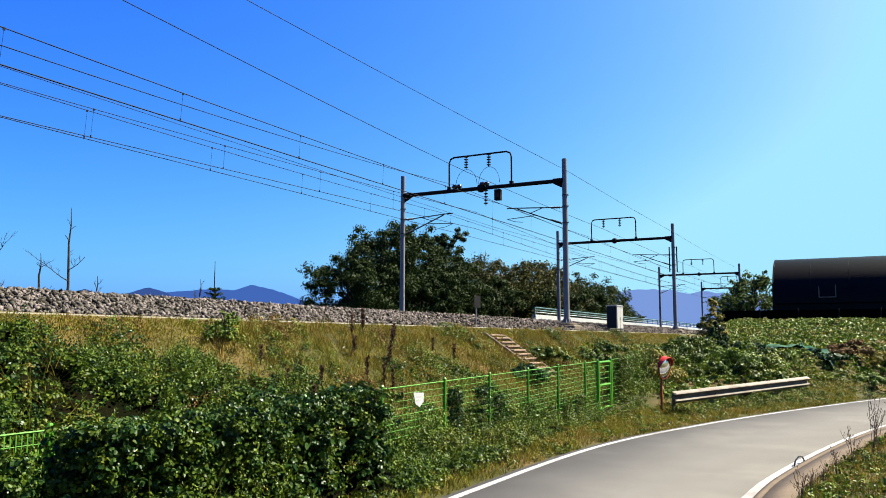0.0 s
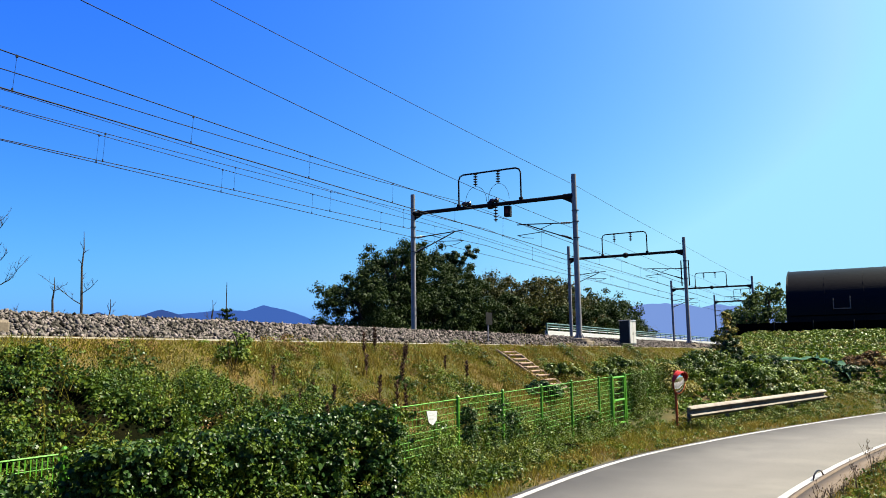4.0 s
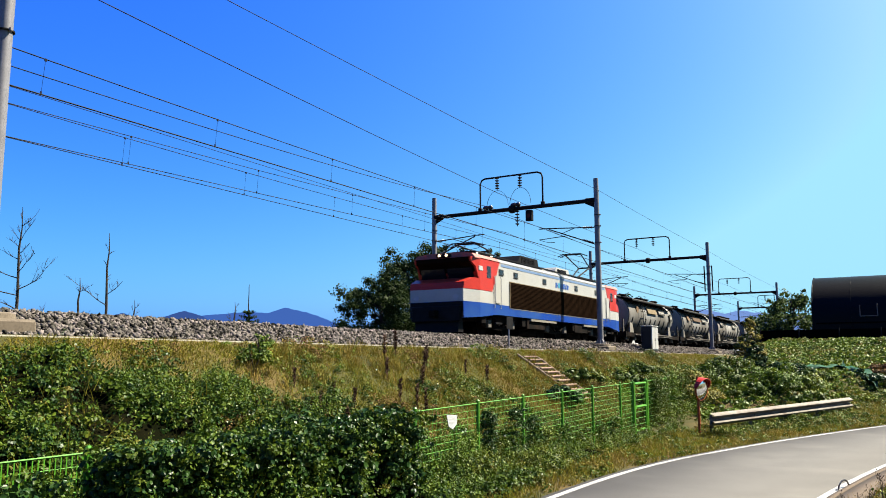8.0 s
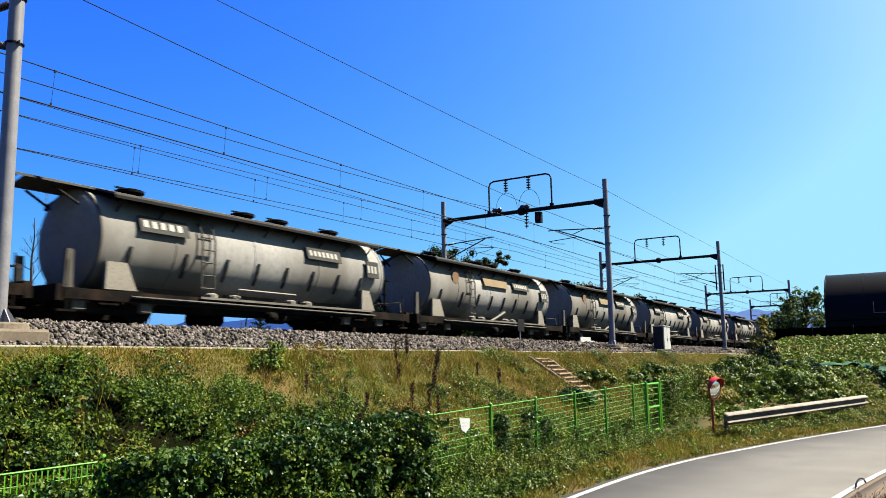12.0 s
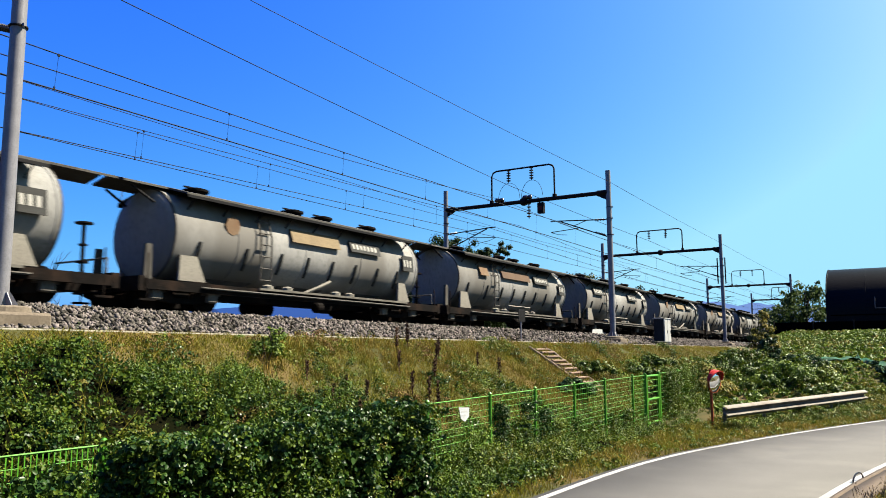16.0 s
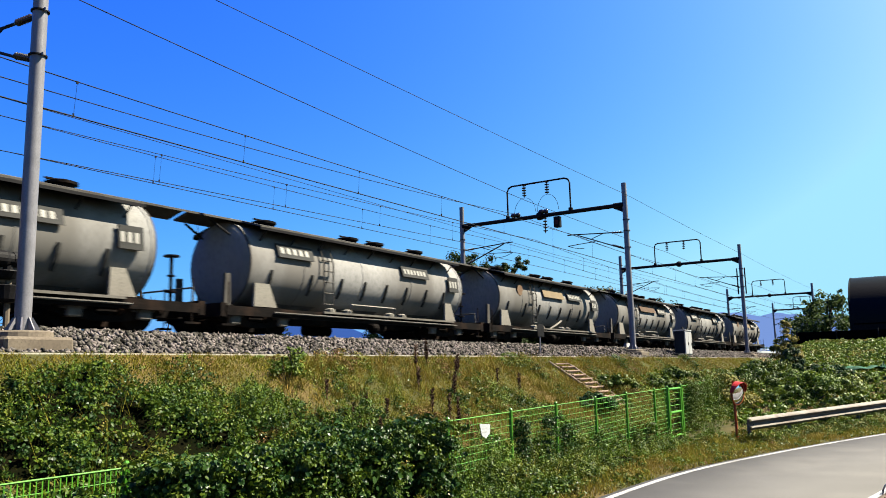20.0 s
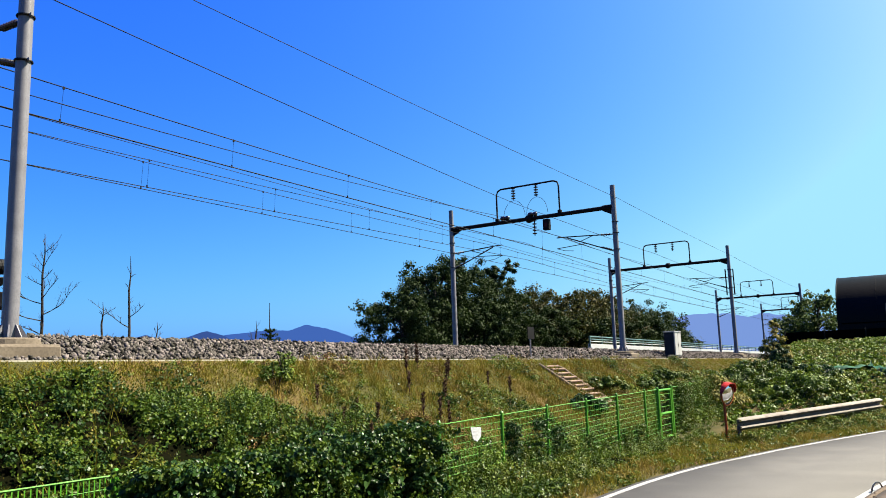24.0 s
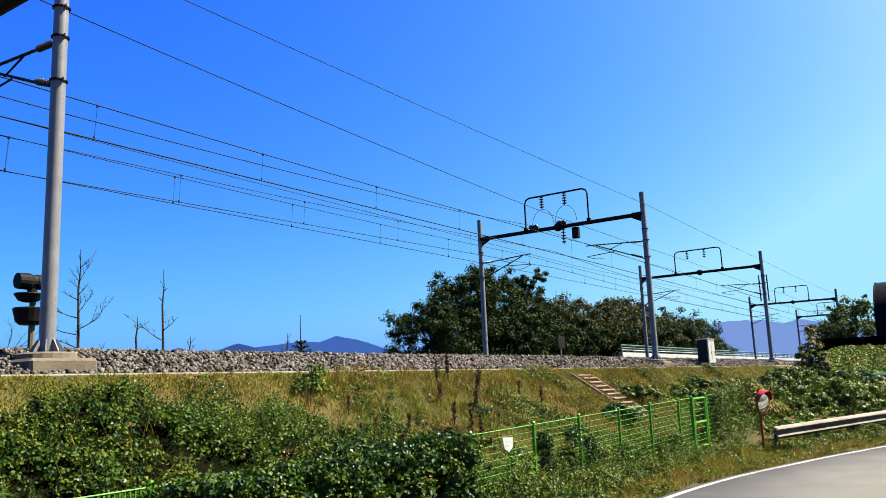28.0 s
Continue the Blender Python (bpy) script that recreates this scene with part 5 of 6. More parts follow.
def dry_stalk(x, y, h, n):
    """Wispy dry stems with small seed heads at their tips."""
    w = thing("dry_weed", "thin wispy dry weed with small seed heads", "weed", pose(x, y, float(ground(x, y))), "dry weeds by the drain")
    for k in range(n):
        a, l = rng.uniform(0, math.tau), rng.uniform(0.08, 0.3) * h
        tip = (l * math.cos(a), l * math.sin(a), h * rng.uniform(0.6, 1.0))
        bm = tube(B(), [(0, 0, -0.05), (tip[0] * 0.35, tip[1] * 0.35, tip[2] * 0.55), tip], 0.005, 4, 0.003)
        for q in range(5):
            f = rng.uniform(0.55, 1.0)
            b0 = Vector((tip[0] * f * f, tip[1] * f * f, tip[2] * f))
            e = b0 + Vector((rng.normal(0, 0.05), rng.normal(0, 0.05), rng.uniform(0.02, 0.08)))
            tube(bm, [b0, e], 0.003, 3)
            tube(bm, [e, e + Vector((0.004, 0, 0.022))], 0.009, 4, 0.004)
        part("stem", bm, DRY_STALK, w)


def dead_weed(x, y, h, spread=0.12, dense=80):
    w = thing("dead_weed", "dead dark-brown weed stalk standing in the grass", "weed", pose(x, y, float(ground(x, y))), "dead weeds on the bank")
    bm = B()
    tube(bm, [(0, 0, -0.05), (0.02, 0.01, h * 0.5), (0.0, 0.03, h)], 0.018, 5, 0.006)
    for k in range(dense):
        z = h * rng.uniform(0.25, 1.0)
        a, l = rng.uniform(0, math.tau), spread * rng.uniform(0.3, 1.0)
        tube(bm, [(0, 0, z), (l * math.cos(a), l * math.sin(a), z + l * 0.9)], 0.01, 3, 0.012)
    part("stalk", bm, DEAD_STEM, w)


for wx, wy_, wh in ((17.4, 12.1, 0.85), (17.55, 11.0, 0.7), (12.8, 10.5, 0.62), (13.6, 10.8, 0.5), (14.1, 10.6, 0.55), (15.9, 10.6, 0.75), (16.2, 10.3, 0.8), (16.1, 10.0, 0.95),
                    (21.2, 11.0, 0.75), (12.9, 11.3, 0.5), (20.6, 11.4, 0.6), (18.6, 11.6, 0.8), (19.2, 11.9, 0.7), (13.2, 10.1, 0.5), (16.5, 11.4, 0.7), (18.2, 12.3, 0.9)):
    dead_weed(wx, wy_, wh * 0.8, 0.055 if wh < 0.7 else 0.075)
for wx, wy_, wh, wn in ((13.3, 1.0, 0.62, 6), (13.9, 0.9, 0.55, 5), (14.7, 0.75, 0.5, 4), (17.9, 0.35, 0.8, 6), (19.6, 0.0, 1.3, 8), (20.2, -0.1, 1.25, 7), (16.4, 0.6, 0.5, 4)):
    dry_stalk(wx, wy_, wh, wn)


# ---- trees ----
def tree(x, y, h, r, mat, label, n=20000, size=0.2, z0=2.6, low=0.2, lobes=16, flat=0.75):
    t = thing("tree", label, "tree", pose(x, y, z0))
    bm = B()
    tube(bm, [(0, 0, -0.2), (0.05 * r, 0, h * 0.3), (0, 0.05 * r, h * 0.62), (0.03 * r, 0, h * 0.9)], 0.035 * h, 8, 0.01 * h)
    limbs = []
    for k in range(lobes):
        a = k * 2.4 + rng.uniform(-0.3, 0.3)
        zz = h * (low + (0.9 - low) * (k + 0.5) / lobes)
        span = r * (0.75 * math.sqrt(max(0.05, 1 - ((zz / h - 0.48) / 0.56) ** 2))) * rng.uniform(0.7, 1.15)
        tip = Vector((span * math.cos(a), span * math.sin(a), zz))
        limbs.append(tip)
        tube(bm, [(0, 0, zz * 0.72), tuple(tip * 0.6 + Vector((0, 0, zz * 0.36))), tuple(tip)], 0.012 * h, 5, 0.004 * h)
    part("trunk", bm, BARK, t)
    pts, outs = [], []
    limbs.append(Vector((0, 0, h * 0.9)))
    per = n // len(limbs)
    for tip in limbs:
        lr = r * rng.uniform(0.4, 0.62) * (0.75 if tip.z > h * 0.8 else 1)
        for _ in range(10):
            c = np.array(tip) + rng.normal(0, 0.52 * lr, 3) * (1, 1, 0.8)
            d = rng.normal(size=(per // 10, 3))
            d /= np.linalg.norm(d, axis=1)[:, None]
            outs.append(d + (0, 0, 0.25))
            pts.append(c + d * (0.36 * lr * rng.uniform(0.2, 1.25, (per // 10, 1))) * (1, 1, flat))
    outs = np.concatenate(outs)
    leaves("crown", np.concatenate(pts), size, mat, t, normals=outs + rng.normal(0, 0.4, outs.shape))
    return t


for tx, ty, th, tr_, m_, lb in ((58.0, 37.0, 9.6, 4.0, TREE_LEAF, "tall dark broadleaf tree with an uneven crown"), (53.5, 37.5, 6.4, 3.4, TREE_LEAF, "dark rounded broadleaf tree beyond the tracks"),
                                (64.0, 39.0, 10.3, 3.4, TREE_LEAF, "tall dark tree with a ragged top"), (70.5, 37.8, 11.2, 2.3, TREE_LEAF, "tall slender dark conifer-like tree"),
                                (66.0, 36.0, 7.2, 4.0, TREE_LEAF, "dense dark green tree beyond the tracks"), (76.0, 38.5, 7.6, 4.4, TREE_LEAF_WARM, "dense tree with warm green leaves"),
                                (84.0, 37.5, 8.2, 4.8, TREE_LEAF_WARM, "dense tree touched with autumn brown"), (93.0, 38.0, 8.9, 5.2, TREE_LEAF_WARM, "broad tree touched with autumn brown"),
                                (103.0, 39.0, 9.2, 5.2, TREE_LEAF_WARM, "broad green-brown tree beyond the tracks"), (114.0, 39.0, 9.0, 5.2, TREE_LEAF, "broad dark green tree"),
                                (125.0, 39.0, 8.2, 5.0, TREE_LEAF, "dark green tree at the wood's end"), (135.0, 39.0, 6.6, 4.2, TREE_LEAF, "low dark green tree at the wood's end"),
                                (60.5, 34.5, 5.0, 3.2, TREE_LEAF, "low dark bushy tree beyond the tracks"), (73.0, 34.5, 5.4, 3.4, TREE_LEAF, "low dark bushy tree beyond the tracks"), (88.0, 34.5, 5.4, 3.6, TREE_LEAF, "low dark bushy tree beyond the tracks"),
                                (99.0, 35.0, 5.6, 3.6, TREE_LEAF, "low dark bushy tree beyond the tracks"), (110.0, 35.0, 5.6, 3.8, TREE_LEAF, "low dark bushy tree beyond the tracks"), (144.0, 40.0, 4.6, 3.2, TREE_LEAF, "small green tree by the railing")):
    far = tx > 80
    tree(tx, ty, th, tr_, m_, lb, n=12000 if far else 24000, size=0.27 if far else 0.185, low=0.08 if th < 9 else 0.2)
tree(79.5, 9.2, 5.2, 2.6, TREE_LEAF_BRIGHT, "small bright green tree beside the shed", n=5000, size=0.24, z0=3.3, low=0.15)
tree(83.0, 12.0, 3.6, 2.0, TREE_LEAF_BRIGHT, "small green tree beyond the shed", n=2500, size=0.24, z0=3.2, low=0.15)


def bare_tree(x, y, h, n, z0=2.6, spread=0.3, label="leafless young tree with thin twigs"):
    t = thing("bare_tree", label, "tree", pose(x, y, z0))
    part("trunk", tube(B(), [(0, 0, -0.2), (0.04, 0.02, h * 0.4), (-0.03, 0.03, h * 0.72), (0.02, 0.0, h * 0.86), (0.0, 0.03, h)], 0.07, 6, 0.01), BARK, t)

    def shoot(bm, p, d, length, r, depth):
        """A crooked limb that throws off finer ones."""
        pts = [Vector(p)]
        d = Vector(d).normalized()
        for q in range(4):
            d = (d + Vector((rng.normal(0, 0.16), rng.normal(0, 0.16), rng.normal(0.09, 0.12)))).normalized()
            pts.append(pts[-1] + d * length / 4)
        tube(bm, pts, r, 4 if depth else 3, r * 0.35)
        if depth:
            for q in range(rng.integers(4, 8)):
                f = rng.uniform(0.25, 0.98) * 4
                i = min(3, int(f))
                b0 = pts[i].lerp(pts[i + 1], f - i)
                side_ = Vector((rng.normal(), rng.normal(), rng.uniform(-0.1, 0.9))).normalized()
                shoot(bm, b0, d * 0.8 + side_ * 0.9, length * rng.uniform(0.2, 0.5), r * 0.5, depth - 1)

    for k in range(n):
        f = (k + rng.random()) / n
        z = h * (0.24 + 0.7 * f)
        a = k * 2.4 + rng.uniform(-0.6, 0.6)
        l = spread * h * (1.08 - 0.75 * f) * rng.uniform(0.3, 1.25)
        bm = B()
        shoot(bm, (0, 0, z), (math.cos(a), math.sin(a), 0.1 + 1.1 * f * rng.uniform(0.5, 1.3)), l, 0.026 - 0.012 * f, 2 if l > 0.7 else 1)
        part("branch", bm, BARK, t)


bare_tree(17.9, 30.0, 6.0, 17, spread=0.34)
bare_tree(21.9, 30.0, 5.5, 7, spread=0.30, label="thin leafless young tree with few branches")
bare_tree(20.6, 30.0, 3.4, 6, spread=0.3, label="small leafless sapling beyond the ballast")
bare_tree(13.2, 30.0, 5.2, 16, spread=0.36)
bare_tree(26.5, 34.0, 3.0, 6, spread=0.3, label="small leafless sapling beyond the ballast")
bare_tree(32.5, 33.0, 3.2, 6, spread=0.3, label="small leafless sapling beyond the ballast")
fir = thing("fir_tree", "small dark fir with a long bare leader", "tree", pose(30.5, 30.0, 2.6))
part("trunk", tube(B(), [(0, 0, -0.2), (0, 0, 3.9)], 0.06, 6, 0.016), BARK, fir)
pts = []
for k in range(6):
    z = 1.15 + 0.24 * k
    for j in range(7):
        a = j * math.tau / 7 + k
        l = 0.85 * (1.1 - k / 7) * rng.uniform(0.7, 1.15)
        for q in np.linspace(0.1, 1, 10):
            pts.append((l * q * math.cos(a), l * q * math.sin(a), z + 0.1 * q + rng.normal(0, 0.02)))
leaves("needles", np.repeat(np.array(pts), 3, 0) + rng.normal(0, 0.03, (len(pts) * 3, 3)), 0.09, TREE_LEAF, fir)

# ---- ballast stones ----
OCT = np.array([(1, 0, 0), (-1, 0, 0), (0, 1, 0), (0, -1, 0), (0, 0, 1), (0, 0, -1)], float)
OCT_F = np.array([(0, 2, 4), (2, 1, 4), (1, 3, 4), (3, 0, 4), (2, 0, 5), (1, 2, 5), (3, 1, 5), (0, 3, 5)])


def stones(name, n, x0, x1, size):
    x = x0 + (x1 - x0) * rng.random(n)
    u = rng.random(n)
    yb = 13.0 + 2.6 * u
    zb = np.interp(yb, [p[0] for p in bed], [p[1] for p in bed]) + drop(x)
    s = size * rng.uniform(0.55, 1.7, n)
    k = OCT[None] * rng.uniform(0.55, 1.15, (n, 6, 1)) + rng.normal(0, 0.12, (n, 6, 3))
    v = np.einsum("nij,nkj->nki", turns(n, 1.5), k) * s[:, None, None] + np.stack([x, yb, zb + rng.uniform(-0.3, 0.9, n) * s], 1)[:, None, :]
    f = (OCT_F[None] + 6 * np.arange(n)[:, None, None]).reshape(-1, 3)
    return tagged(raw(name, v.reshape(-1, 3), f, STONE, track_bed), kind="stuff")


stones("ballast_stones", 26000, 2, 26, 0.043)
stones("ballast_stones", 18000, 26, 75, 0.052)

# ---- locomotive (x runs back from the nose, z from the rail head) ----
LEN = 19.95
loco = thing("locomotive", "white, blue and red electric locomotive with long black grille", "locomotive")


def mirrored(poly):
    return [(LEN - x, z) for x, z in reversed(poly)]


body_poly = [(0.0, 1.38), (0.0, 1.90), (2.22, 1.90), (2.95, 3.22)]
part("body", prism(B(), body_poly + mirrored(body_poly), -1.48, 1.48), BODY_WHITE, loco, "cream-white body side")
skirt = [(LEN - 2.6, 0.93), (LEN - 1.2, 0.78), (LEN - 0.02, 0.70)]
blue_low = [(1.2, 0.78), (2.6, 0.93)]
part("side_sill", prism(B(), [(0.0, 1.379), (0.03, 0.70)] + blue_low + skirt + [(LEN, 1.379)], -1.485, 1.485), BODY_BLUE, loco, "deep blue lower band")
cab_poly = [(0.0, 1.903), (0.06, 2.18), (0.64, 2.40), (1.02, 2.38), (0.80, 2.88), (0.50, 3.08), (0.46, 3.26), (2.96, 3.26), (2.225, 1.903)]
for poly in (cab_poly, mirrored(cab_poly)):
    c = part("cab", prism(B(), poly, -1.49, 1.49), BODY_RED, loco, "red driver's cab with a cut-back windscreen")
    f = (lambda v: v) if poly is cab_poly else (lambda v: LEN - v)
    for y0, y1 in ((-1.3, -0.06), (0.06, 1.3)):
        q = [(f(0.985), 2.46), (f(0.80), 2.84), (f(0.76), 2.83), (f(0.95), 2.44)]
        part("windscreen", prism(B(), q, y0, y1), LOCO_GLASS, c)
    front = [(f(1.03), 2.385), (f(0.79), 2.88), (f(0.49), 3.075), (f(0.445), 3.25), (f(0.47), 3.25), (f(0.53), 3.09), (f(0.83), 2.89), (f(1.06), 2.395)]
    part("windscreen_surround", prism(B(), front, -1.40, 1.40), GRILLE, c, "black windscreen surround")
    for s in (-1, 1):
        xw = sorted((f(2.1), f(1.72)))
        part("side_window", box(B(), xw[0], xw[1], s * 1.475 - 0.03, s * 1.475 + 0.03, 2.45, 2.98, 0.02), LOCO_GLASS, c)
        xw = sorted((f(1.0), f(1.35)))
        part("vent", box(B(), xw[0], xw[1], s * 1.48 - 0.02, s * 1.48 + 0.02, 2.72, 2.92, 0.01), CABINET, c)
    for y in (-0.95, 0.95):
        lamp = part("lamp_pair", lathe(B(), [(0, 0.13), (0.06, 0.13)], (min(f(-0.03), f(0.03)), y, 1.55), 12, "x"), SIGN_WHITE, c)
    xr = sorted((f(0.55), f(1.15)))
    lamp = part("lamp_box", box(B(), xr[0], xr[1], -0.35, 0.35, 3.3, 3.48, 0.03), DARK_STEEL, c)
    for y in (-0.17, 0.17):
        x0 = f(0.55) - (0.03 if poly is cab_poly else 0.0)
        part("headlamp", lathe(B(), [(0, 0.06), (0.03, 0.06)], (x0, y, 3.39), 10, "x"), HEADLAMP if poly is cab_poly else CABINET, lamp)
    # plate added over the blue front; its near-black colour is the nose's shade
    part("front_plate", prism(B(), [(f(-0.012), 0.72), (f(0.04), 0.72), (f(0.04), 1.37), (f(-0.012), 1.37)], -1.27, 1.27), DARK_STEEL, loco, "near-black plate that gives the blue lower front its shade")
    part("buffer_beam", box(B(), *sorted((f(-0.10), f(0.12))), -1.35, 1.35, 0.55, 1.2, 0.03), DARK_STEEL, loco)
    part("coupler", box(B(), *sorted((f(-0.42), f(0.1))), -0.16, 0.16, 0.72, 1.02, 0.04), GRIME, loco)
    part("rail_guard", prism(B(), [(f(0.0), 0.12), (f(0.35), 0.12), (f(0.3), 0.6), (f(0.05), 0.6)], -1.2, 1.2), DARK_STEEL, loco)
    for s in (-1.51, 1.51):
        for xh in (2.4, 3.0):
            part("handrail", tube(B(), [(f(xh), s, 1.2), (f(xh), s * 1.015, 1.3), (f(xh), s * 1.015, 2.5), (f(xh), s, 2.6)], 0.018, 5), CABINET, loco)
        d = part("door", box(B(), *sorted((f(2.48), f(2.92))), s - 0.012, s + 0.002, 1.42, 2.62, 0.01), BODY_WHITE, loco)
        part("door_step", box(B(), *sorted((f(2.4), f(3.0))), s - 0.05, s + 0.05, 0.52, 0.6), DARK_STEEL, loco)
roof_prof = [(-1.49, 3.222), (-1.49, 3.26), (-1.36, 3.42), (-0.8, 3.50), (0.8, 3.50), (1.36, 3.42), (1.49, 3.26), (1.49, 3.222)]
part("roof", prism(B(), roof_prof, 2.9, LEN - 2.9, "x"), ROOF_GREY, loco)
for x0, x1 in ((0.62, 2.897), (LEN - 2.897, LEN - 0.62)):
    part("cab_roof", prism(B(), roof_prof, x0, x1, "x"), FADED_RED, loco, "faded pinkish-red cab roof")
for s in (-1, 1):
    part("stripe", box(B(), 3.1, LEN - 3.1, s * 1.487 - 0.004, s * 1.487 + 0.004, 3.08, 3.19), LOCO_STRIPE, loco)
    part("trim", box(B(), 4.0, 16.75, s * 1.487 - 0.005, s * 1.487 + 0.005, 1.255, 1.285), TANK_PALE, loco)
    g = part("grille", box(B(), 3.95, 16.1, s * 1.49 - 0.015, s * 1.49 + 0.015, 1.30, 2.45), GRILLE, loco, "long black louvred grille")
    bm = B()
    for k in range(18):
        z = 1.34 + k * 0.06
        box(bm, 3.98, 16.07, s * 1.51 - 0.008, s * 1.51 + 0.008, z, z + 0.035)
    part("louvres", bm, GRILLE, g)
    fr = B()
    box(fr, 3.91, 16.14, s * 1.505 - 0.015, s * 1.505 + 0.015, 2.45, 2.48)
    box(fr, 3.91, 3.95, s * 1.505 - 0.015, s * 1.505 + 0.015, 1.30, 2.45)
    box(fr, 16.1, 16.14, s * 1.505 - 0.015, s * 1.505 + 0.015, 1.30, 2.45)
    part("grille_frame", fr, PLATE_TAN, g)
    for x, w in ((3.1, 0.46), (4.6, 0.44), (7.9, 0.44), (12.2, 0.44), (15.35, 0.44)):
        wdw = part("side_window", box(B(), x - w / 2, x + w / 2, s * 1.49 - 0.012, s * 1.49 + 0.012, 2.66, 2.95, 0.02), PLATE_DARK, loco)
        part("pane", box(B(), x - w / 2 + 0.06, x + w / 2 - 0.06, s * 1.505 - 0.006, s * 1.505 + 0.006, 2.70, 2.91), LOCO_GLASS, wdw)
    # emblem: plain blue shapes
    for k, (x, w, h) in enumerate(((9.30, 0.22, 0.26), (9.98, 0.24, 0.26), (10.30, 0.24, 0.26), (10.62, 0.16, 0.26), (10.86, 0.2, 0.24))):
        sl = 0.05
        poly = [(x, 2.64), (x + w, 2.64), (x + w + sl, 2.64 + h), (x + sl, 2.64 + h)]
        part("emblem_bar", prism(B(), poly, s * 1.487 - 0.006, s * 1.487 + 0.006), LOGO_BLUE, loco)
    part("emblem_disc", lathe(B(), [(-0.006, 0.15), (0.006, 0.15)], (9.78, s * 1.488, 2.78), 18, "y"), LOGO_CYAN, loco)
for x0, x1, z1 in ((5.8, 8.5, 3.98), (10.3, 12.7, 3.86)):
    rb = part("roof_equipment", prism(B(), [(x0, 3.49), (x0 + 0.5, z1), (x1 - 0.2, z1), (x1, 3.49)], -0.95, 0.95), DARK_STEEL if x0 < 8 else BODY_WHITE, loco)
    bm = B()
    for k in range(int((x1 - x0 - 1.0) / 0.16)):
        xx = x0 + 0.6 + k * 0.16
        box(bm, xx, xx + 0.07, -0.98, -0.94, 3.58, z1 - 0.08)
    part("slats", bm, DARK_STEEL, rb)
for k in range(9):
    x = 9.0 + (k % 5) * 0.28
    part("roof_insulator", lathe(B(), [(0, 0.05), (0.05, 0.1), (0.1, 0.06), (0.15, 0.1), (0.22, 0.05)], (x, -0.5 + (k // 5), 3.49), 8, "z"), PORCELAIN, loco)
for s in (-1.36, 1.36):
    part("roof_walkway", box(B(), 2.8, LEN - 2.8, s - 0.05, s + 0.05, 3.45, 3.50), DARK_STEEL, loco)


def pantograph(x, up):
    base = part("pantograph", box(B(), x - 0.9, x + 0.9, -0.55, 0.55, 3.72, 3.80, 0.02), DARK_STEEL, loco)
    for dx in (-0.7, 0.7):
        for dy in (-0.5, 0.5):
            part("insulator", lathe(B(), [(0, 0.05), (0.06, 0.1), (0.12, 0.06), (0.18, 0.1), (0.25, 0.05)], (x + dx, dy, 3.49), 8, "z"), PORCELAIN, base)
    if up:
        knee, top = Vector((x + 1.35, 0, 4.55)), Vector((x - 0.55, 0, 5.18))
    else:
        knee, top = Vector((x + 0.95, 0, 3.98)), Vector((x - 0.85, 0, 4.14))
    for dy in (-0.35, 0.35):
        part("lower_arm", tube(B(), [(x - 0.35, dy * 0.5, 3.8), (knee.x, dy, knee.z)], 0.045, 6), DARK_STEEL, base)
        part("upper_arm", tube(B(), [(knee.x, dy, knee.z), (top.x, dy * 1.4, top.z)], 0.035, 6), DARK_STEEL, base)
    part("knee", tube(B(), [(knee.x, -0.42, knee.z), (knee.x, 0.42, knee.z)], 0.05, 6), DARK_STEEL, base)
    for dx in (-0.18, 0.18):
        part("collector_strip", tube(B(), [(top.x + dx, -0.85, top.z - 0.12), (top.x + dx, -0.55, top.z), (top.x + dx, 0.55, top.z), (top.x + dx, 0.85, top.z - 0.12)], 0.032, 6), DARK_STEEL, base)


pantograph(3.3, False)
pantograph(16.2, True)


def bogie(parent, xc, base, r, side, motor=False):
    g = part("bogie", B(), GRIME, parent)
    bm = bmesh.new()
    for s in (-1, 1):
        prism(bm, [(xc - base / 2 - 0.5, r - 0.02), (xc - base / 2 - 0.4, r + 0.2), (xc - 0.5, r + 0.16), (xc - 0.3, r - 0.08), (xc + 0.3, r - 0.08), (xc + 0.5, r + 0.16),
                   (xc + base / 2 + 0.4, r + 0.2), (xc + base / 2 + 0.5, r - 0.02), (xc + base / 2 + 0.2, r - 0.14), (xc + 0.3, r - 0.22), (xc - 0.3, r - 0.22), (xc - base / 2 - 0.2, r - 0.14)],
              s * side - 0.07, s * side + 0.07)
    box(bm, xc - 0.25, xc + 0.25, -side, side, r - 0.05, r + 0.3)
    bm.to_mesh(g.data)
    bm.free()
    for dx in (-base / 2, base / 2):
        for s in (-1, 1):
            w = part("wheel", lathe(B(), [(-0.07, r * 0.35), (-0.06, r * 0.85), (-0.07, r), (0.05, r), (0.07, r + 0.025), (0.09, r + 0.025), (0.09, r * 0.3)] if s < 0 else
                                    [(-0.09, r * 0.3), (-0.09, r + 0.025), (-0.07, r + 0.025), (-0.05, r), (0.07, r), (0.06, r * 0.85), (0.07, r * 0.35)],
                                    (xc + dx, s * 0.76, r), 20, "y"), GRIME, g, smooth=False)
            part("axle_box", box(B(), xc + dx - 0.17, xc + dx + 0.17, s * (side + 0.09) - 0.1, s * (side + 0.09) + 0.1, r - 0.16, r + 0.17, 0.03), IRON_PALE, g)
            for k in (-0.24, 0.24):
                part("spring", lathe(B(), [(0, 0.07), (0.04, 0.09), (0.08, 0.07), (0.12, 0.09), (0.16, 0.07), (0.2, 0.09), (0.24, 0.07)], (xc + dx + k, s * (side + 0.06), r + 0.02), 8, "z"), DECK, g)
    return g


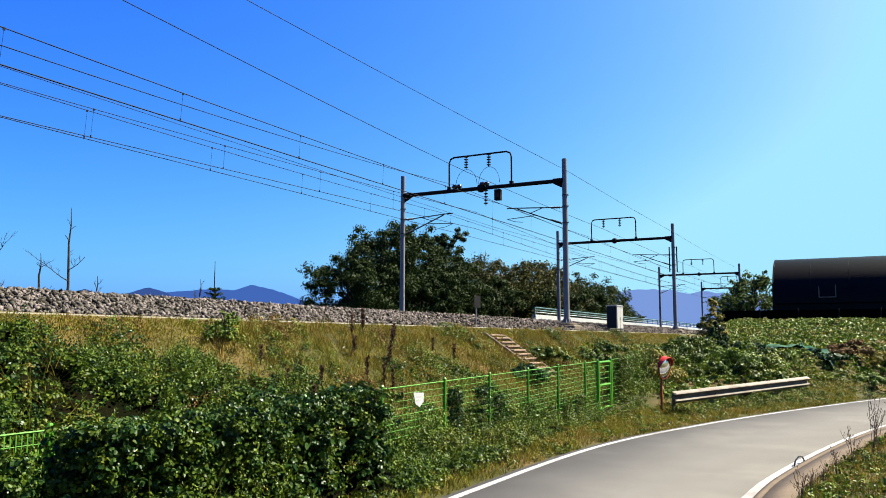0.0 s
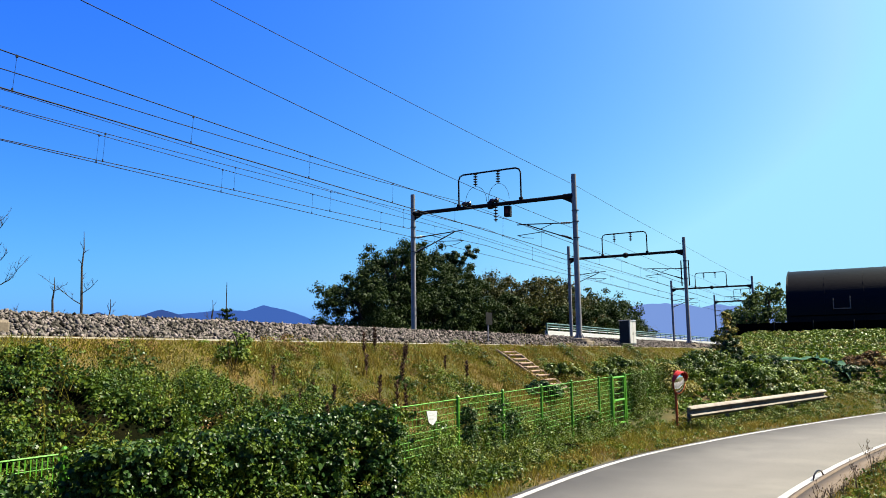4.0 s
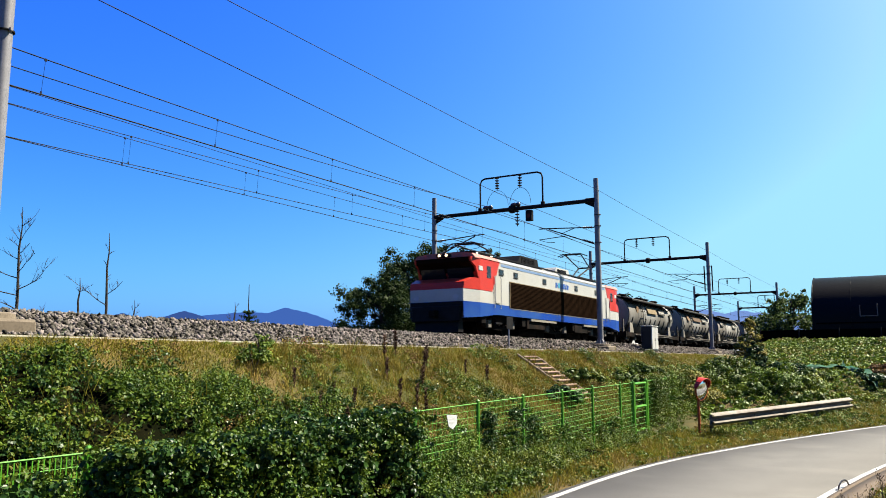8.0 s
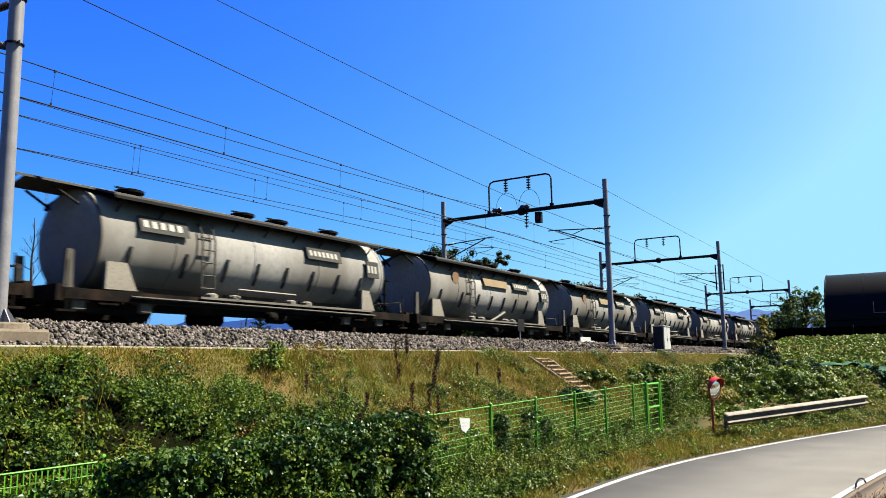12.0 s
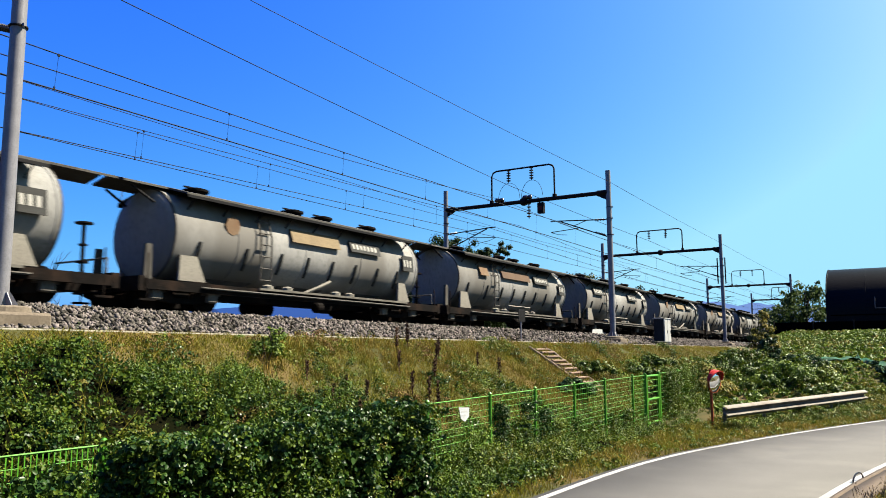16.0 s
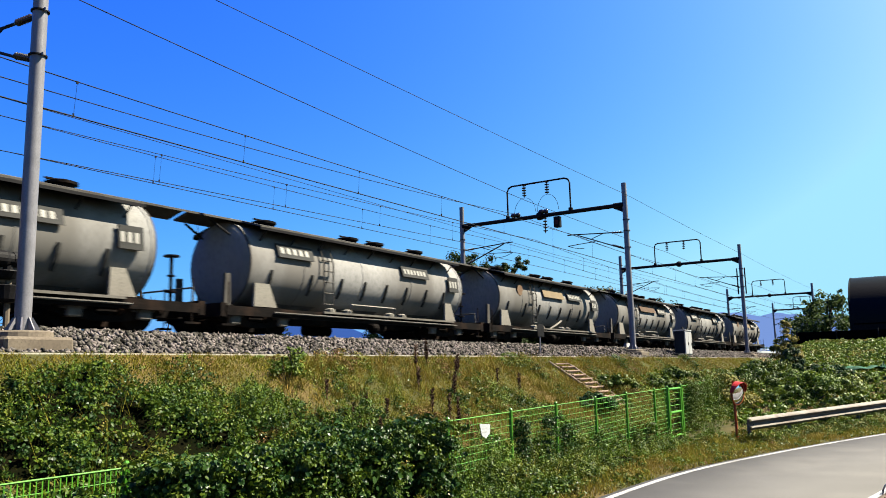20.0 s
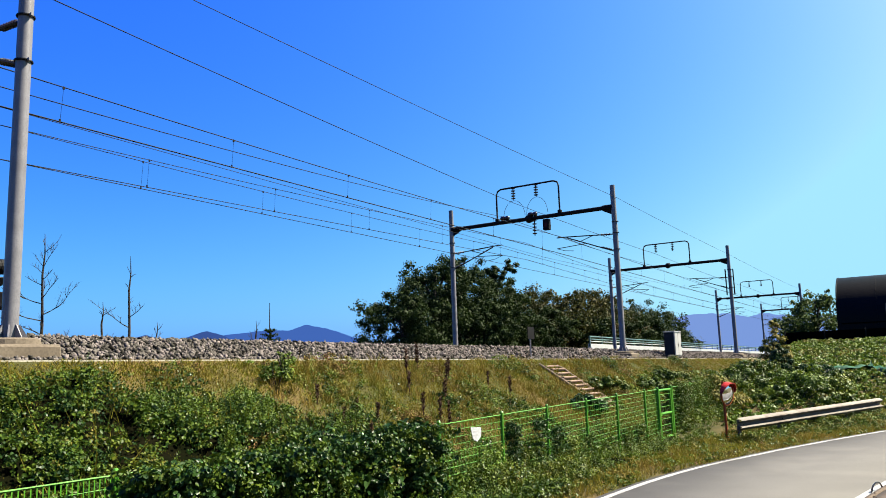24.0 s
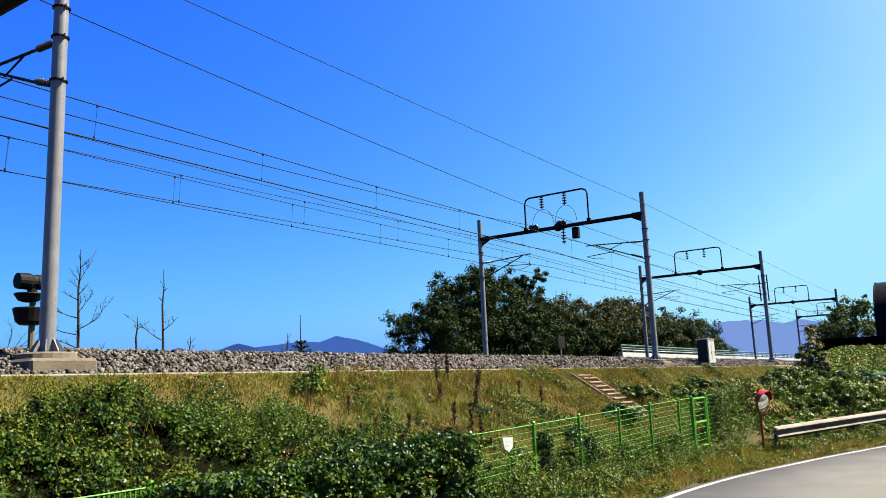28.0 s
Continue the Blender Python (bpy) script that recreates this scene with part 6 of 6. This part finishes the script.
for xc in (3.6, LEN / 2, LEN - 3.6):
    bogie(loco, xc, 2.3, 0.52, 1.05)
for x0, x1 in ((5.9, 8.0), (12.0, 14.0)):
    for s in (-1.2, 1.2):
        part("battery_box", box(B(), x0, x1, s - 0.22, s + 0.22, 0.42, 0.92, 0.03), GRIME, loco)
part("underframe", box(B(), 0.6, LEN - 0.6, -1.15, 1.15, 0.62, 0.98), GRIME, loco)
part("transformer_case", box(B(), 6.0, 8.1, -0.95, 0.95, 0.14, 0.62, 0.05), GRIME, loco)
part("transformer_case", box(B(), 11.9, 14.0, -0.95, 0.95, 0.14, 0.62, 0.05), GRIME, loco)
for xc in (3.6, LEN / 2, LEN - 3.6):
    for dx in (-1.15, 1.15):
        part("traction_motor", lathe(B(), [(-0.6, 0.2), (-0.55, 0.42), (0.55, 0.42), (0.6, 0.2)], (xc + dx, 0, 0.55), 14, "y"), GRIME, loco)
        for s in (-1.25, 1.25):
            part("sandbox", box(B(), xc + dx * 1.75 - 0.2, xc + dx * 1.75 + 0.2, s - 0.14, s + 0.14, 0.5, 0.95, 0.03), GRIME, loco)
            part("damper", tube(B(), [(xc + dx * 0.3, s, 0.45), (xc + dx * 0.9, s, 0.9)], 0.06, 6), GRIME, loco)
for s in (-1.46, 1.46):
    for x0, x1 in ((6.2, 9.3), (13.2, 16.2)):
        part("cable_duct", box(B(), x0, x1, s - 0.05, s + 0.05, 0.80, 0.90), TANK_PALE, loco)

# both noses narrow towards the ends
for ob in [c for c in loco.children_recursive if c.data and c.name.split(".")[0] in ("body", "side_sill", "cab", "windscreen", "windscreen_surround", "buffer_beam", "rail_guard")]:
    bm = bmesh.new()
    bm.from_mesh(ob.data)
    for xq in (1.1, LEN - 1.1):
        bmesh.ops.bisect_plane(bm, geom=bm.verts[:] + bm.edges[:] + bm.faces[:], plane_co=(xq, 0, 0), plane_no=(1, 0, 0))
    for v in bm.verts:
        e = max(0.0, 1.1 - min(v.co.x, LEN - v.co.x))
        v.co.y *= 1 - 0.13 * e / 1.1
    bm.to_mesh(ob.data)
    bm.free()

# ---- cement hopper wagons ----
PITCH = 13.85
T0, T1, TR, TZ = 2.2, 13.08, 1.2, 1.98      # tank ends, radius, axis height


def wagon(variant):
    label = {"A": "dusty grey cement tank wagon with round tan badge",
             "B": "dusty grey cement tank wagon with dark number boards",
             "C": "dusty grey cement tank wagon with a long brown side plate"}[variant]
    w = thing("tank_wagon", label, "tank wagon", group="wagons of the freight train")
    prof = [(T0 + 0.03, TR - 0.02), (T0 + 0.03, TR + 0.015), (T0 + 0.14, TR + 0.015), (T0 + 0.15, TR)]
    for x in (4.3, 7.0, 9.7):
        prof += [(x, TR), (x + 0.01, TR + 0.012), (x + 0.06, TR + 0.012), (x + 0.07, TR)]
    prof += [(T1 - 0.15, TR), (T1 - 0.14, TR + 0.015), (T1 - 0.03, TR + 0.015), (T1 - 0.03, TR - 0.02)]
    tank = part("tank", lathe(B(), prof, (0, 0, TZ), 40, "x"), TANK, w, smooth=True)
    for xe, d in ((T0 + 0.03, -1), (T1 - 0.03, 1)):
        dish = [(xe, TR - 0.004), (xe + 0.05 * d, 1.15), (xe + 0.11 * d, 1.0), (xe + 0.17 * d, 0.7), (xe + 0.20 * d, 0.35), (xe + 0.21 * d, 0.03)]
        end = part("tank_end", lathe(B(), dish if d > 0 else dish[::-1], (0, 0, TZ), 40, "x"), TANK, w, "dished grey tank end", True)
        part("end_seam", lathe(B(), [(xe - 0.02, TR + 0.002), (xe - 0.02, TR + 0.022), (xe + 0.02, TR + 0.022), (xe + 0.02, TR + 0.002)], (0, 0, TZ), 40, "x"), DECK, end)
    # bulging hopper belly, darker than the tank to put the underside's shade in colour
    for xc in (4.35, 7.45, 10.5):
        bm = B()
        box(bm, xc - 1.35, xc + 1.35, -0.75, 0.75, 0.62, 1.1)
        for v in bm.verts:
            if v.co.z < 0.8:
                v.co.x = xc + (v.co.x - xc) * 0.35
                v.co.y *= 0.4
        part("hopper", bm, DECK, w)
    # arched roof walkway, wide between the end boards
    for x0, x1, hw in ((1.1, 2.4, 0.62), (2.4, 12.6, 1.37), (12.6, 14.78, 0.62)):
        ez = 3.30 - 0.27 * hw
        part("roof_walkway", prism(B(), [(-hw, ez), (0, 3.30), (hw, ez), (hw, ez + 0.05), (0, 3.35), (-hw, ez + 0.05)], x0, x1, "x"), DECK, w)
    for s in (-1, 1):
        part("walkway_brace", tube(B(), [(1.4, s * 0.5, 3.08), (2.05, s * 0.55, 2.75)], 0.035, 5), DARK_STEEL, w)
        part("end_strut", prism(B(), [(1.5, 0.72), (1.72, 0.72), (1.7, 1.62), (1.54, 1.62)], s * 0.95 - 0.05, s * 0.95 + 0.05), DECK, w)
    for s in (-1, 1):
        part("walkway_edge", box(B(), 2.4, 12.6, s * 1.37 - 0.012, s * 1.37 + 0.012, 2.86, 2.93), DARK_STEEL, w)
        for k in range(9):
            x = 2.7 + k * 1.2
            part("walkway_bracket", tube(B(), [(x, s * 1.33, 2.92), (x, s * 1.02, 2.62)], 0.025, 5), DARK_STEEL, w)
    for x in (3.6, 7.4, 8.8, 11.2):
        h = part("hatch", lathe(B(), [(0, 0.30), (0.10, 0.30), (0.11, 0.36), (0.17, 0.36), (0.22, 0.2)], (x, -0.25, 3.18), 14, "z"), GRIME, w)
        part("hatch_bar", box(B(), x - 0.4, x + 0.4, -0.28, -0.22, 3.38, 3.42), GRIME, h)
    rl = part("walkway_railing", tube(B(), [(2.6, 0.95, 3.58), (12.4, 0.95, 3.58)], 0.018, 5), TANK_PALE, w)
    for k in range(9):
        x = 2.2 + k * 1.275
        part("stanchion", tube(B(), [(x, 0.95, 2.95), (x, 0.95, 3.58)], 0.014, 4), TANK_PALE, rl)
    # ladder on both sides
    for s in (-1, 1):
        lad = part("ladder", B(), DECK, w)
        bm = bmesh.new()
        for dx in (0, 0.42):
            tube(bm, [(5.05 + dx, s * 1.12, 2.75), (5.05 + dx, s * 1.3, 2.2), (5.05 + dx, s * 1.3, 0.95)], 0.025, 5)
        for k in range(6):
            z = 0.98 + k * 0.33
            tube(bm, [(5.05, s * (1.3 if z < 2.2 else 1.2), z), (5.47, s * (1.3 if z < 2.2 else 1.2), z)], 0.02, 5)
        bm.to_mesh(lad.data)
        bm.free()
        # small side lugs, drawn dark to include the tapered shadows they throw
        for k, x in enumerate((3.0, 4.65, 6.0, 7.15, 8.3, 9.45, 10.65, 11.8)):
            poly = []
            for a in (-38, -28, -18, -8):
                poly.append((TR + 0.055) * np.array((math.cos(radians(a)), math.sin(radians(a)))))
            inner = [(TR - 0.03) * np.array((math.cos(radians(a)), math.sin(radians(a)))) for a in (-8, -38)]
            pts2 = [(s * p[0], TZ + p[1]) for p in poly + inner]
            part("side_rib", prism(B(), pts2, x - 0.035, x + 0.035, "x"), PLATE_DARK, w)
        for x0, x1 in ((2.4, 3.25), (11.9, 12.6)):
            part("saddle", prism(B(), [(x0, 0.78), (x1, 0.78), (x1 - 0.3, 1.42), (x0 + 0.02, 1.42)], s * 1.12 - 0.04, s * 1.12 + 0.04), TANK_PALE, w, "pale saddle plate under the tank end")

        def plate(name, x0, x1, zc, h, mat, bars=0, dark=False, label=""):
            a = math.asin((zc - TZ) / (TR + 0.04))
            yy = s * (TR + 0.05) * math.cos(a)
            tilt = math.tan(a)
            bm = B()
            z0, z1 = zc - h / 2, zc + h / 2
            for th, yo in ((0, 0.0), (1, 0.05)):
                for x, z in ((x0, z0), (x1, z0), (x1, z1), (x0, z1)):
                    bm.verts.new((x, yy + s * yo - s * (z - zc) * tilt, z))
            bm.verts.ensure_lookup_table()
            vv = bm.verts
            for f in ((0, 1, 2, 3), (7, 6, 5, 4), (0, 4, 5, 1), (1, 5, 6, 2), (2, 6, 7, 3), (3, 7, 4, 0)):
                bm.faces.new([vv[i] for i in f])
            bmesh.ops.recalc_face_normals(bm, faces=bm.faces[:])
            p = part(name, bm, mat, w, label)
            for k in range(bars):
                bw = (x1 - x0) * 0.86 / bars
                xa = x0 + (x1 - x0) * 0.07 + k * bw
                bm = B()
                for yo in (0.052, 0.058):
                    for x, z in ((xa, zc - h * 0.22), (xa + bw * 0.55, zc - h * 0.22), (xa + bw * 0.55, zc + h * 0.22), (xa, zc + h * 0.22)):
                        bm.verts.new((x, yy + s * yo - s * (z - zc) * tilt, z))
                bm.verts.ensure_lookup_table()
                for f in ((0, 1, 2, 3), (7, 6, 5, 4), (0, 4, 5, 1), (1, 5, 6, 2), (2, 6, 7, 3), (3, 7, 4, 0)):
                    bm.faces.new([bm.verts[i] for i in f])
                bmesh.ops.recalc_face_normals(bm, faces=bm.faces[:])
                part("marking", bm, MARKING if mat is not SIGN_WHITE else PLATE_DARK, p)

        plate("data_plate", 12.0, 12.65, 2.12, 0.55, PLATE_DARK, 3)
        if variant == "A":
            badge = part("badge", lathe(B(), [(-0.03, 0.26), (0.03, 0.26)], (4.1, s * 1.17, 2.36), 8, "y"), TANK_RUST, w, "round tan badge")
            plate("side_plate", 6.35, 8.55, 2.40, 0.40, PLATE_TAN, 0)
            plate("number_board", 9.1, 10.7, 2.40, 0.36, PLATE_DARK, 7)
        elif variant == "B":
            plate("name_board", 3.2, 4.65, 2.40, 0.40, PLATE_DARK, 5)
            plate("number_board", 9.1, 10.7, 2.36, 0.38, PLATE_DARK, 7)
        else:
            plate("badge_plate", 3.9, 4.6, 2.40, 0.42, TANK_RUST, 0)
            plate("side_plate", 5.9, 8.7, 2.42, 0.40, PLATE_BROWN, 0)
            plate("number_board", 9.2, 10.8, 2.38, 0.36, PLATE_DARK, 7)
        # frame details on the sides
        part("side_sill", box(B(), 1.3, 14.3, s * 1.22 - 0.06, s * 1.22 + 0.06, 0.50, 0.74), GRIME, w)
        part("foot_board", box(B(), 5.0, 12.2, s * 1.32 - 0.04, s * 1.32 + 0.04, 0.70, 0.76), IRON_PALE, w)
        part("brake_pipe", tube(B(), [(3.0, s * 1.32, 0.62), (12.4, s * 1.32, 0.60)], 0.03, 5), DECK, w)
        if variant != "A":
            part("guard_bar", tube(B(), [(6.2, s * 1.34, 0.74), (6.25, s * 1.34, 1.02), (8.5, s * 1.34, 1.02), (8.55, s * 1.34, 0.74)], 0.03, 5), TANK_PALE, w)
        else:
            part("discharge_pipe", tube(B(), [(7.0, s * 1.2, 0.75), (7.5, s * 1.3, 0.95), (8.0, s * 1.33, 1.15)], 0.05, 6), TANK_PALE, w)
        for x in (5.6, 6.4, 8.6, 9.3):
            part("discharge_cap", lathe(B(), [(0, 0.16), (0.12, 0.16), (0.16, 0.08)], (x, s * 1.05, 0.74), 8, "z"), TANK_PALE, w)
        for x in (1.4, 14.1):
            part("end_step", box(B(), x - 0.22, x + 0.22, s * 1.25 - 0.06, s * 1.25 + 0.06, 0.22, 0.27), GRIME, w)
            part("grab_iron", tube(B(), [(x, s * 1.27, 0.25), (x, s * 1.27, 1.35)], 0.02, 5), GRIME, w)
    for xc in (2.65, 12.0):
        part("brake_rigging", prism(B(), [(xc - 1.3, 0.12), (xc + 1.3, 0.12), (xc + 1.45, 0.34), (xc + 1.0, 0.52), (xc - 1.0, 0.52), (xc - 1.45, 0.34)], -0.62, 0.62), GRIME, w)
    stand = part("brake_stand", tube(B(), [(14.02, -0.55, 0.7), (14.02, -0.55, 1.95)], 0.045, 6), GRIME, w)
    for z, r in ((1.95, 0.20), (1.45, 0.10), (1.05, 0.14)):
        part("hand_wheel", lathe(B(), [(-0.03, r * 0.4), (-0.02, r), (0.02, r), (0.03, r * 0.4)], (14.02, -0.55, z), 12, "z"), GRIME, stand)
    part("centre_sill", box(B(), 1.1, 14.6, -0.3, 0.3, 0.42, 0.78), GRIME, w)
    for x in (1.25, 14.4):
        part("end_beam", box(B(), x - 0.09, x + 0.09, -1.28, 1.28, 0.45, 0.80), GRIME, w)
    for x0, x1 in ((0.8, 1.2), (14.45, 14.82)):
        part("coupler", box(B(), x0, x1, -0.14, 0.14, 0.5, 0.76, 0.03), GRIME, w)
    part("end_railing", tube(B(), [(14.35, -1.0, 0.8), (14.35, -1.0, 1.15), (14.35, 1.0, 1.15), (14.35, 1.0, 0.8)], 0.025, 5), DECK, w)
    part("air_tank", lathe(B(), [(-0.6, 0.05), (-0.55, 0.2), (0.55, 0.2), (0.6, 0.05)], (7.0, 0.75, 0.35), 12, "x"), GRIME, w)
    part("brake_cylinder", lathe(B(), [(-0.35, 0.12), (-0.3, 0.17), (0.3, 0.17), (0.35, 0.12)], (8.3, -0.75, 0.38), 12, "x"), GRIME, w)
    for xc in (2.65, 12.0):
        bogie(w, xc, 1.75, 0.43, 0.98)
    return w


FIRST = {v: wagon(v) for v in "ABC"}
KINDS = "ACBBAABBBACBAABBACBA"
WAGONS = []
used = set()
for k, v in enumerate(KINDS):
    if v in used:
        WAGONS.append(copy_thing(FIRST[v], pose(0, 0, 0)))
    else:
        used.add(v)
        WAGONS.append(FIRST[v])


def rear_of_loco(t):
    s = t - 8.5
    return 37.95 - 20.23 * s - 0.004 * s * s


def motions():
    times = (0, 3.5, 7, 10.5, 14, 17.5, 21, 24.5, 28)

    def at(x):
        return pose(x, Y_NEAR, 3.59 + FALL * (x - 10), 0, 0.2, 0)

    walk(loco, [(t, at(rear_of_loco(t) - 0.25 - LEN)) for t in times])
    for k, w in enumerate(WAGONS):
        walk(w, [(t, at(rear_of_loco(t) + k * PITCH)) for t in times])


motions()
